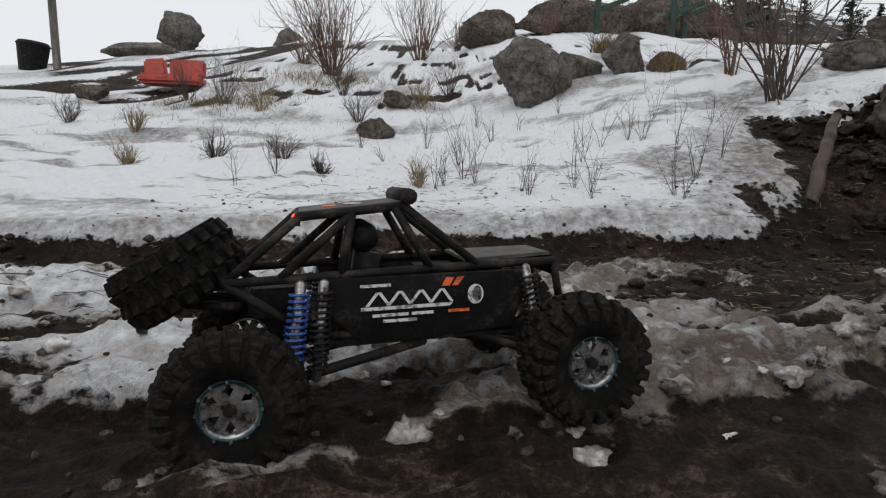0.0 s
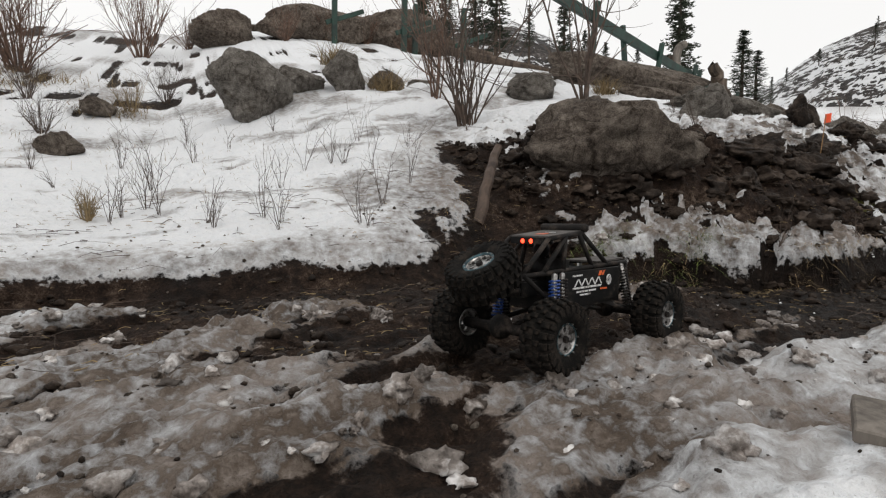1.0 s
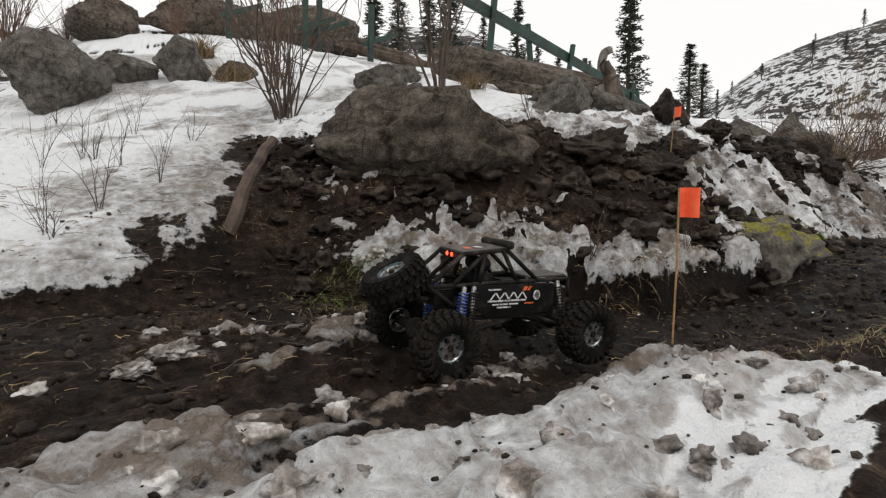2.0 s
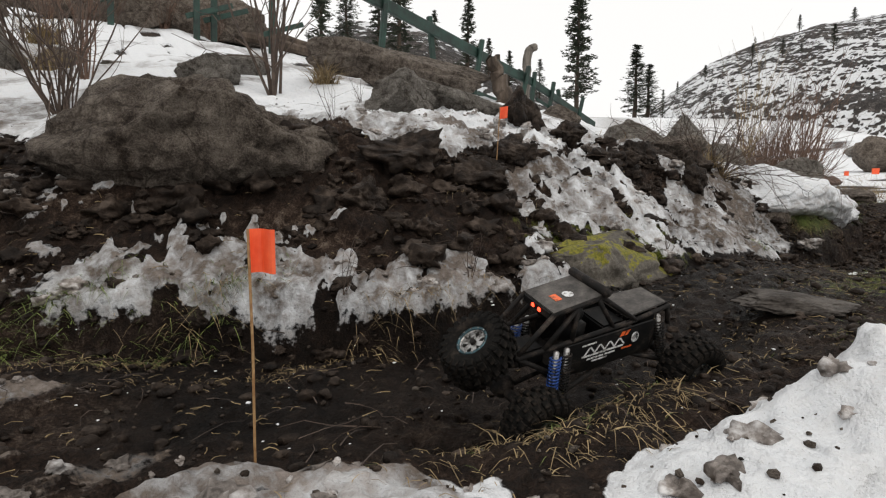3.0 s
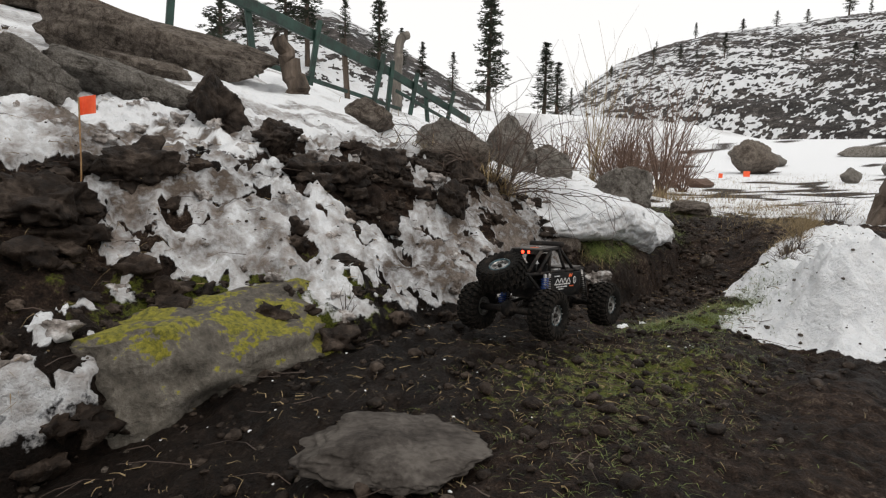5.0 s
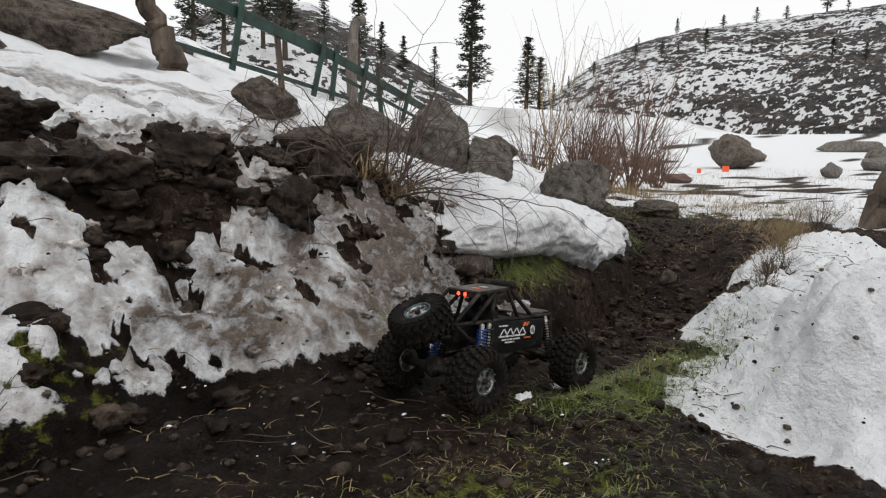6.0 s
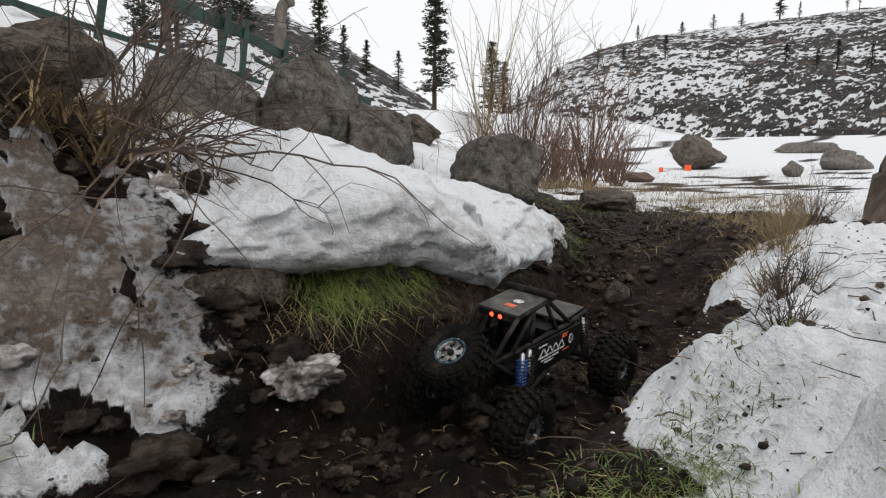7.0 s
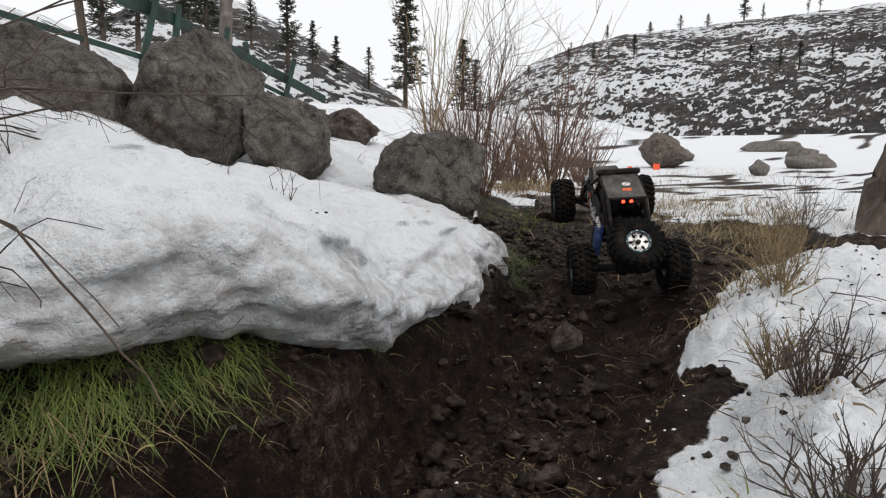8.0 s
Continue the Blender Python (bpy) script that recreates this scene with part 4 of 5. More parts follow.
for i, (bx, by) in enumerate(weeds):
    shrub("weed", bx, by, 0.16 + 0.12 * (i * 7 % 5) / 4, 0.07, 3 + i % 4, "thin dead weed stalks standing in snow", M_TWIG, 200 + i, 1, 4, 0.0022, category="weed")
for i, (bx, by, h) in enumerate([(6.19, 2.46, 0.12), (6.0, 2.62, 0.2), (6.35, 2.5, 0.1), (5.85, 2.4, 0.12), (3.9, 3.25, 0.2), (3.3, 3.1, 0.22), (2.95, 2.55, 0.25), (3.1, 1.72, 0.16), (2.7, 1.8, 0.18), (4.2, 1.85, 0.1), (3.42, 1.2, 0.11)]):
    shrub("weed", bx, by, h, h * 0.5, 4, "dry brown weed stalks on the bank", M_TWIG, 240 + i, 1, 3, 0.002, category="weed")
shrub("shrub", 5.46, 2.52, 0.55, 0.6, 22, "dark thorny arching rose bush over the snow", M_TWIG, 112, 2, 4, 0.0075, arch=0.5)
grass_field("grass", [(5.86, 2.18, 0.10, 0.06, 1500, 0.05, 1.5), (6.0, 2.18, 0.10, 0.045, 1100, 0.042, 1.6), (6.32, 2.24, 0.06, 0.03, 160, 0.045, 1.2), (7.16, 2.5, 0.1, 0.05, 300, 0.06, 0.9), (4.4, 1.02, 0.42, 0.22, 2400, 0.028, 0.9), (3.95, 0.84, 0.35, 0.12, 900, 0.03, 0.9), (5.0, 1.2, 0.45, 0.2, 1400, 0.03, 0.9), (2.85, 0.98, 0.22, 0.1, 500, 0.04, 1.1), (2.1, 1.98, 0.3, 0.05, 350, 0.05, 1.3), (6.45, 2.3, 0.1, 0.05, 250, 0.06, 1.0), (7.28, 2.6, 0.14, 0.08, 350, 0.08, 0.8), (5.5, 1.47, 0.32, 0.17, 4200, 0.05, 0.9),
                      (4.75, 1.2, 0.5, 0.24, 1800, 0.032, 0.8), (5.9, 1.45, 0.3, 0.1, 1500, 0.05, 0.8), (3.0, 1.0, 0.2, 0.06, 350, 0.06, 1.0), (1.95, 2.12, 0.2, 0.05, 350, 0.09, 1.0), (2.35, 1.95, 0.2, 0.05, 250, 0.07, 1.1),
                      (8.2, 3.1, 0.7, 0.35, 1500, 0.05, 0.6), (3.95, 1.95, 0.3, 0.12, 300, 0.025, 0.5), (5.2, 2.05, 0.06, 0.04, 120, 0.05, 0.8)], M_GRASS, "wet green grass along the muddy verge", 7)
grass_field("dry_grass", [(3.05, 1.02, 0.28, 0.09, 900, 0.10, 1.3), (1.72, 6.5, 0.12, 0.1, 260, 0.4, 0.5), (1.85, 4.95, 0.1, 0.1, 220, 0.3, 0.4), (5.45, 2.55, 0.12, 0.1, 260, 0.26, 0.5), (5.75, 3.5, 0.2, 0.2, 450, 0.3, 0.7), (3.4, 4.0, 0.08, 0.08, 220, 0.24, 0.5),
                          (-1.4, 7.0, 0.6, 0.4, 700, 0.22, 0.7), (-0.4, 5.6, 0.3, 0.2, 300, 0.2, 0.7), (-2.0, 5.5, 0.6, 0.3, 600, 0.2, 0.7), (5.6, 1.52, 0.35, 0.1, 500, 0.05, 0.8), (4.7, 1.25, 0.5, 0.25, 900, 0.04, 0.9), (7.3, 1.8, 0.3, 0.1, 350, 0.1, 0.7),
                          (6.56, 1.51, 0.08, 0.05, 160, 0.06, 0.9), (8.4, 2.2, 0.8, 0.3, 900, 0.12, 0.6), (5.84, 2.15, 0.2, 0.06, 260, 0.06, 1.5), (3.75, 0.98, 0.5, 0.2, 1300, 0.03, 1.3), (4.5, 1.05, 0.5, 0.25, 1300, 0.03, 1.2), (2.8, 0.92, 0.3, 0.13, 1100, 0.06, 1.3), (2.6, 1.72, 0.6, 0.05, 700, 0.06, 1.5), (2.1, 1.95, 0.4, 0.06, 600, 0.07, 1.5), (4.1, 1.35, 0.8, 0.3, 1500, 0.025, 1.2), (6.5, 2.0, 0.8, 0.25, 1500, 0.03, 1.2), (0.5, 3.6, 1.2, 0.8, 500, 0.06, 0.6), (-1.5, 4.6, 1.5, 0.9, 900, 0.09, 0.6), (1.5, 2.45, 0.3, 0.2, 250, 0.05, 1.0), (12, 6.0, 3, 1.5, 1200, 0.25, 0.5), (17, 6.5, 6, 2.5, 1800, 0.16, 0.6), (26, 9, 8, 4, 1500, 0.25, 0.6), (11, 3.6, 2, 0.7, 900, 0.14, 0.6), (9.2, 2.6, 0.8, 0.5, 700, 0.12, 0.6), (3.4, 2.3, 0.4, 0.3, 300, 0.07, 1.0), (9.5, 3.0, 1.2, 0.6, 900, 0.15, 0.6), (10.3, 4.9, 0.9, 0.5, 500, 0.35, 0.5)], M_STRAW, "dead yellow-brown grass among mud and snow", 8)


def build_litter(count, material, lengths, label):
    s = Sticks()
    xs = rng.uniform(-1, 7.8, count)
    ys = along(xs, 1) + rng.uniform(-0.9, 0.9, count)
    for x, y, z in zip(xs, ys, relief(xs, ys)[0]):
        a, l, k = rng.uniform(0, 6.28), rng.uniform(*lengths), rng.uniform(-1, 1)
        pts = [Vector((x + math.cos(a + k * t) * l * t, y + math.sin(a + k * t) * l * t, z + 0.004 + rng.uniform(0.0, 0.25) * l * t * (1 - t) * 2)) for t in (0, 0.33, 0.66, 1)]
        s.limb(pts, rng.uniform(0.0008, 0.0022), 0.0005, 3)
    return tagged(new("twig_litter", s.mesh("twig_litter", material)), label, "twigs", kind="stuff")


build_litter(900, M_TWIG, (0.03, 0.17), "thin roots and twigs strewn over mud")
build_litter(2600, M_STRAW, (0.010, 0.045), "short straw and grass stems trodden into mud")


def log(name, pts, r0, r1, label, material, category="log"):
    s = Sticks()
    p = [Vector(q) for q in pts]
    fine = []
    for a, b in zip(p, p[1:]):
        fine += [a.lerp(b, k / 6) + Vector(rng.normal(size=3)) * r0 * 0.12 for k in range(6)]
    fine.append(p[-1])
    s.limb(fine, r0, r1, 9)
    b0 = len(s.v)
    s.v += [tuple(fine[0]), tuple(fine[-1])]
    s.f += [(b0, (k + 1) % 9, k) for k in range(9)] + [(b0 + 1, b0 - 9 + k, b0 - 9 + (k + 1) % 9) for k in range(9)]
    return tagged(new(name, s.mesh(name, material)), label, category)


g = ground_z
log("stick", [(1.52, 2.42, g(1.52, 2.42) - 0.03), (1.62, 2.5, 0.68), (1.73, 2.62, 0.82)], 0.03, 0.02, "dark broken stick leaning from the bank", M_TWIG, "stick")
log("snag", [(9.86, 10.1, 1.75), (9.84, 10.1, 2.6), (9.9, 10.1, 3.45), (10.1, 10.1, 3.55)], 0.11, 0.08, "broken grey dead trunk beside the fence", M_GREYWOOD, "dead trunk")
log("stump", [(5.25, 4.5, g(5.25, 4.5) - 0.05), (5.2, 4.52, g(5.25, 4.5) + 0.2), (5.1, 4.55, g(5.25, 4.5) + 0.38)], 0.09, 0.05, "gnarled brown stump beside the rock ridge", M_BARK, "stump")
log("tree_stump", [(8.85, 1.72, g(8.85, 1.72) - 0.1), (8.98, 1.66, 0.8), (9.2, 1.56, 1.25)], 0.17, 0.12, "leaning dark weathered tree stump", M_BARK, "stump")
for a, b, r in [((2.2, 11.2, 3.2), (5.4, 10.0, 3.0), 0.09), ((2.8, 10.8, 2.9), (4.6, 11.2, 3.5), 0.07), ((3.4, 10.2, 2.8), (6.2, 9.0, 2.4), 0.10), ((1.0, 10.8, 2.9), (3.6, 10.4, 3.05), 0.06), ((4.4, 10.6, 3.3), (7.0, 9.8, 2.6), 0.08), ((3.0, 10.9, 3.4), (5.2, 10.9, 2.8), 0.05)]:
    log("fallen_log", [(a[0], a[1], g(a[0], a[1]) + 0.35 * r + (a[2] - 2.4) * 0.35), (b[0], b[1], g(b[0], b[1]) + 0.3 * r + (b[2] - 2.4) * 0.3)], r, r * 0.7, "fallen dead timber on the hill crest", M_BARK)


# ---- broken green fence ----
def bar(p, q, w, h):
    """A rectangular timber from p to q as a bmesh."""
    bm = bmesh.new()
    p, q = Vector(p), Vector(q)
    bmesh.ops.create_cube(bm, size=1.0, matrix=Matrix.Translation((p + q) / 2) @ (q - p).to_track_quat("Z", "Y").to_matrix().to_4x4() @ Matrix.Diagonal((w, h, (q - p).length, 1)))
    bmesh.ops.bevel(bm, geom=bm.edges[:], offset=min(w, h) * 0.12, segments=1, affect="EDGES")
    return bm


board = empty("board", pose(1.24, 0.47, ground_z(1.24, 0.47) + 0.012, 4, -6, 35), "short sawn wooden board lying on snow", "board")
part("plank", bar((-0.06, 0, 0), (0.06, 0, 0.0), 0.09, 0.022), M_GREYWOOD, board)

fence = empty("fence", pose(0, 0, 0), "broken dark green wooden fence collapsed down the slope", "fence")
f_at = lambda t, z=0.0: Vector((4.57, 5.96, 2.5)).lerp(Vector((10.97, 9.27, 2.0)), t) + Vector((0, 0, z))
part("rail", bar(f_at(-0.1, 0.1), f_at(0.55, 0.12), 0.05, 0.13), M_GREENPAINT, fence)
part("rail", bar(f_at(0.5, 0.16), f_at(1.02, -0.05), 0.05, 0.12), M_GREENPAINT, fence)
part("rail", bar(f_at(0.1, -0.45), f_at(0.62, -0.35), 0.03, 0.05), M_GREENPAINT, fence)
part("rail", bar(f_at(0.6, -0.1), f_at(1.05, -0.3), 0.03, 0.05), M_GREENPAINT, fence)
for t, lean in [(0.02, 0.1), (0.18, -0.12), (0.3, 0.15), (0.42, -0.08), (0.5, 0.2), (0.56, 0.1), (0.66, 0.15), (0.76, -0.1), (0.84, 0.25)]:
    p = f_at(t)
    part("post", bar((p.x, p.y, g(p.x, p.y) - 0.1), (p.x + lean, p.y, p.z + 0.28), 0.06, 0.06), M_GREENPAINT if t != 0.42 else M_BARK, fence)
for px, py, ph in [(2.3, 9.3, 1.0), (3.3, 8.9, 1.0), (3.55, 9.1, 0.8), (4.3, 8.9, 0.9)]:
    gp = empty("fence_post", pose(px, py, g(px, py)), "standing dark green fence post by dead timber", "fence post", "green posts")
    part("post", bar((0, 0, -0.1), (0.03, 0, ph), 0.08, 0.08), M_GREENPAINT, gp)
    part("brace", bar((-0.12, 0, 0.3), (0.5, 0.1, 0.55), 0.04, 0.07), M_GREENPAINT, gp)

# ---- post, bin and seat at the top of the slope ----
post = empty("wooden_post", pose(-5.05, 7.8, g(-5.05, 7.8)), "weathered wooden post with a short crosspiece", "post")
part("pole", bar((0, 0, -0.1), (-0.02, 0, 0.98), 0.075, 0.075), M_GREYWOOD, post)
part("crosspiece", bar((-0.1, 0, 0.97), (0.08, 0, 1.0), 0.06, 0.07), M_GREYWOOD, post)
bin_ = empty("bin", pose(-5.45, 7.9, g(-5.45, 7.9), 0, 6, 10), "dark plastic bin beside a wooden post", "bin")
bm = bmesh.new()
bmesh.ops.create_cone(bm, cap_ends=True, segments=20, radius1=0.15, radius2=0.19, depth=0.34, matrix=Matrix.Translation((0, 0, 0.14)))
part("bucket", bm, M_PANEL, bin_)
bm = bmesh.new()
bmesh.ops.create_cone(bm, cap_ends=True, segments=20, radius1=0.2, radius2=0.17, depth=0.04, matrix=Matrix.Translation((0, 0, 0.33)))
part("lid", bm, M_PANEL, bin_)
seat = empty("bench_seat", pose(-2.85, 6.3, g(-2.85, 6.3) + 0.02, 0, 0, 12), "faded red plastic double seat lying in snow", "seat")


def cushion(w, d, h, m):
    bm = bmesh.new()
    bmesh.ops.create_cube(bm, size=1.0, matrix=m @ Matrix.Diagonal((w, d, h, 1)))
    bmesh.ops.bevel(bm, geom=bm.edges[:], offset=min(w, d, h) * 0.3, segments=3, affect="EDGES")
    return bm


part("seat", cushion(0.62, 0.3, 0.1, pose(0, -0.05, 0.05)), M_REDPLASTIC, seat)
part("backrest", cushion(0.22, 0.08, 0.2, pose(-0.19, 0.08, 0.19, -14, -6, 0)), M_REDPLASTIC, seat)
part("backrest", cushion(0.36, 0.08, 0.2, pose(0.13, 0.08, 0.19, -14, 0, 0)), M_REDPLASTIC, seat)


# ---- marker flags ----
def marker_flag(x, y, height, w, h, turn, z=None, lean=0.0, droop=0.0):
    fl = empty("marker_flag", pose(x, y, g(x, y) if z is None else z, lean, 0, turn), "small orange marker flag on a thin wire stake", "flag", "course flags")
    s = Sticks()
    s.limb([Vector((0, 0, -0.03)), Vector((0.002, 0, height * 0.5)), Vector((0, 0, height))], 0.0022, 0.0022, 6)
    ob = new("stake", s.mesh("stake", M_WIRE))
    ob.parent = fl
    bm = bmesh.new()
    n = 9
    rows = []
    for i in range(n):
        t = i / (n - 1)
        sway = 0.010 * math.sin(t * 5.0)
        rows.append([bm.verts.new((t * w, sway + o, height - j * h - droop * t * w)) for o in (0, 0.0008) for j in (0, 0.5, 1)])
    for a, b in zip(rows, rows[1:]):
        for i, j in ((0, 1), (1, 2)):
            bm.faces.new((a[i], b[i], b[j], a[j]))
            bm.faces.new((a[j + 3], b[j + 3], b[i + 3], a[i + 3]))
    part("flag", bm, M_FLAG, fl)
    return fl


marker_flag(2.27, 1.015, 0.345, 0.04, 0.062, -30)
marker_flag(3.575, 2.27, 1.015 - g(3.575, 2.27), 0.04, 0.05, 10, lean=4, droop=-0.3)
marker_flag(22.6, 9.15, 0.42, 0.2, 0.18, -50)
marker_flag(21.5, 9.4, 0.35, 0.12, 0.14, -50)


# ---- pines ----
def pine_meshes(seed, tiers, bare):
    rng2 = np.random.default_rng(seed)
    trunk, crown = Sticks(), Sticks()
    trunk.limb([Vector((0, 0, -0.03)), Vector((0.004, 0, 0.35)), Vector((0, 0.003, 0.7)), Vector((0, 0, 1.0))], 0.017, 0.002, 7)
    for i in range(tiers):
        t = bare + (0.985 - bare) * i / (tiers - 1)
        reach = (0.15 * (1 - t) ** 0.75 + 0.012) * rng2.uniform(0.65, 1.15)
        for _ in range(rng2.integers(4, 7)):
            a = rng2.uniform(0, 6.28)
            out = Vector((math.cos(a), math.sin(a), 0))
            r = reach * rng2.uniform(0.5, 1.1)
            tip = Vector((0, 0, t)) + out * r + Vector((0, 0, rng2.uniform(-0.02, 0.03)))
            trunk.limb([Vector((0, 0, t)), (Vector((0, 0, t)) + tip) / 2 + Vector((0, 0, 0.006)), tip], 0.0028, 0.0008, 3)
            for k in range(9):
                c = Vector((0, 0, t)).lerp(tip, rng2.uniform(0.3, 1.05)) + Vector(rng2.normal(size=3)) * 0.008
                for _ in range(5):
                    w = Vector(rng2.normal(size=3)).normalized()
                    w.z = abs(w.z) * 0.6
                    b0 = len(crown.v)
                    q = w.orthogonal().normalized() * 0.0042
                    e = w * rng2.uniform(0.012, 0.026)
                    crown.v += [tuple(c - q), tuple(c + q), tuple(c + e)]
                    crown.f.append((b0, b0 + 1, b0 + 2))
    return trunk.mesh("trunk", M_BARK), crown.mesh("crown", M_NEEDLE)


def pine(az, dist, el, height, meshes, label, wide=1.0, z=None):
    a = radians(az)
    x, y = 5 + dist * math.sin(a), 1 + dist * math.cos(a)
    zz = 0.75 + dist * math.tan(radians(el)) if z is None else z
    tr = empty("pine_tree", pose(x, y, zz, 0, 0, az * 37), label, "tree", "pines")
    for nm, me in zip(("trunk", "crown"), meshes):
        ob = new(nm, me)
        ob.parent = tr
    tr.scale = (height * wide, height * wide, height)
    return tr


P1, P2, P3 = pine_meshes(1, 44, 0.14), pine_meshes(2, 30, 0.2), pine_meshes(3, 20, 0.3)
pine(42.0, 108, 6.3, 26, P1, "tall dark narrow pine in the valley gap", 1.05)
pine(47.4, 120, 5.2, 16, P2, "dark pine beside another in the valley", 1.9)
pine(48.6, 124, 5.0, 13, P2, "shorter dark pine beside a taller one", 2.1)
pine(50.0, 150, 5.2, 9, P3, "small pine at the foot of the ridge", 1.0)
for az, dist, el, h in [(31.2, 88, 9.3, 13), (24.4, 80, 10.2, 15), (22.5, 84, 11, 13), (35.5, 110, 8.0, 9), (28, 95, 11.0, 9), (19.0, 70, 10, 12), (33.4, 100, 9.3, 8), (16.5, 66, 9, 12), (38.5, 118, 7.0, 10)]:
    pine(az, dist, el, h, P2 if h > 10 else P3, "pine on the snowy slope beyond the fence", 1.5)
for az, h, w in [(60.6, 8, 1), (64.3, 6, 1.6), (66.8, 7.5, 1.5), (69.0, 6.5, 1.6), (71.8, 13, 1.2), (73.2, 8, 0.7), (76.4, 11, 0.5), (77.2, 15, 0.45), (82.5, 12, 0.6), (86, 10, 1), (57.4, 5, 1.2)]:
    el = float(np.interp(az, [c[0] for c in HILL_EAST], [c[1] for c in HILL_EAST]))
    pine(az, 286, el - 0.35, h, P3, "small pine on the ridge line", w * 1.6)
for i in range(16):
    az = 50 + 40 * (i * 0.618 % 1)
    k = 0.15 + 0.6 * (i * 0.381 % 1)
    el = float(np.interp(az, [c[0] for c in HILL_EAST], [c[1] for c in HILL_EAST]))
    pine(az, 105 + 185 * k, 0, 4 + 5 * (i * 0.27 % 1), P3, "dark pine on the far hillside", 1.3 + 0.9 * (i * 0.77 % 1), z=-2.5 + (290 * math.tan(radians(el)) + 2.7) * k ** 0.85)


# ---- the buggy: x ahead, y to its left, z up from the ground under its middle ----
TYRE_R, TYRE_W, BASE, GAUGE = 0.075, 0.064, 0.385, 0.128
HUB = TYRE_R + 0.010


def revolve(profile, seg, closed=True):
    """A ring about the y axis from (radius, y) pairs."""
    bm = bmesh.new()
    rows = [[bm.verts.new((r * math.cos(2 * math.pi * k / seg), y, r * math.sin(2 * math.pi * k / seg))) for r, y in profile] for k in range(seg)]
    n = len(profile)
    for k in range(seg):
        a, b = rows[k], rows[(k + 1) % seg]
        for i in range(n if closed else n - 1):
            bm.faces.new((a[i], a[(i + 1) % n], b[(i + 1) % n], b[i]))
    bmesh.ops.recalc_face_normals(bm, faces=bm.faces)
    for f in bm.faces:
        f.smooth = True
    return bm


def add_box(bm, m, size):
    return bmesh.ops.create_cube(bm, size=1.0, matrix=m @ Matrix.Diagonal((*size, 1)))["verts"]


def tyre_bmesh():
    w, r = TYRE_W / 2, TYRE_R - 0.006
    return revolve([(0.029, -w * 0.72), (0.036, -w * 0.92), (0.048, -w * 1.06), (0.060, -w * 1.02), (r - 0.004, -w * 0.84), (r, -w * 0.5), (r + 0.002, 0), (r, w * 0.5), (r - 0.004, w * 0.84), (0.060, w * 1.02), (0.048, w * 1.06), (0.036, w * 0.92), (0.029, w * 0.72)], 44)


LUGS = []
for size in ((0.010, TYRE_W * 0.25, 0.0125), (0.015, 0.007, 0.011), (0.009, TYRE_W * 0.21, 0.010)):
    bm = bmesh.new()
    bmesh.ops.create_cube(bm, size=1.0, matrix=Matrix.Diagonal((*size, 1)))
    bmesh.ops.bevel(bm, geom=bm.edges[:], offset=0.0012, segments=1, affect="EDGES")
    me = bpy.data.meshes.new("tread_lug")
    bm.to_mesh(me)
    bm.free()
    me.materials.append(M_TYRE)
    LUGS.append(me)


def add_lugs(wheel):
    """Three rows of tread blocks a side, each an object on shared meshes."""
    w, r, n = TYRE_W / 2, TYRE_R - 0.006, 22
    for i in range(n):
        for side in (-1, 1):
            turn = Matrix.Rotation(radians(360 * (i + (0.5 if side > 0 else 0)) / n), 4, "Y")
            for me, m in zip(LUGS, (pose(r - 0.0015, side * w * 0.7, 0, 0, 0, side * 14), pose(r - 0.011, side * w * 0.97, 0),
                                    Matrix.Rotation(radians(4), 4, "Y") @ pose(r + 0.001, side * w * 0.25, 0, 0, 0, side * -20))):
                ob = new("tread_lug", me)
                ob.parent = wheel
                ob.matrix_basis = turn @ m


def rim_parts(wheel, side):
    """Alloy barrel, a dish with six windows and bolts, a bead ring and a hub, facing side * y."""
    o = side * TYRE_W * 0.34
    part("rim", revolve([(0.030, -TYRE_W * 0.38), (0.030, TYRE_W * 0.38), (0.0265, TYRE_W * 0.38), (0.025, 0), (0.0265, -TYRE_W * 0.38)], 36), M_CHROME, wheel)
    part("bead_ring", revolve([(0.033, o - 0.003), (0.033, o + 0.004 * side + 0.002), (0.0275, o + 0.004 * side + 0.002), (0.0275, o - 0.003)], 40), M_TEAL, wheel, "blue anodised bead ring")
    bm = bmesh.new()
    for k in range(6):
        t = Matrix.Rotation(radians(60 * k), 4, "Y")
        add_box(bm, t @ pose(0.0165, o * 0.8, 0), (0.022, 0.006, 0.011))
        add_box(bm, t @ pose(0.0235, o * 0.84, 0), (0.006, 0.006, 0.019))
    part("spokes", bm, M_CHROME, wheel)
    bm = bmesh.new()
    for k in range(12):
        bmesh.ops.create_cone(bm, cap_ends=True, segments=6, radius1=0.0016, radius2=0.0016, depth=0.004, matrix=Matrix.Rotation(radians(30 * k), 4, "Y") @ pose(0.0303, o + 0.005 * side, 0, 90))
    part("bead_bolts", bm, M_CHROME, wheel)
    bm = bmesh.new()
    bmesh.ops.create_cone(bm, cap_ends=True, segments=6, radius1=0.0085, radius2=0.006, depth=0.013, matrix=pose(0, o * 0.92, 0, -90 * side))
    part("hub", bm, M_CAGE, wheel)


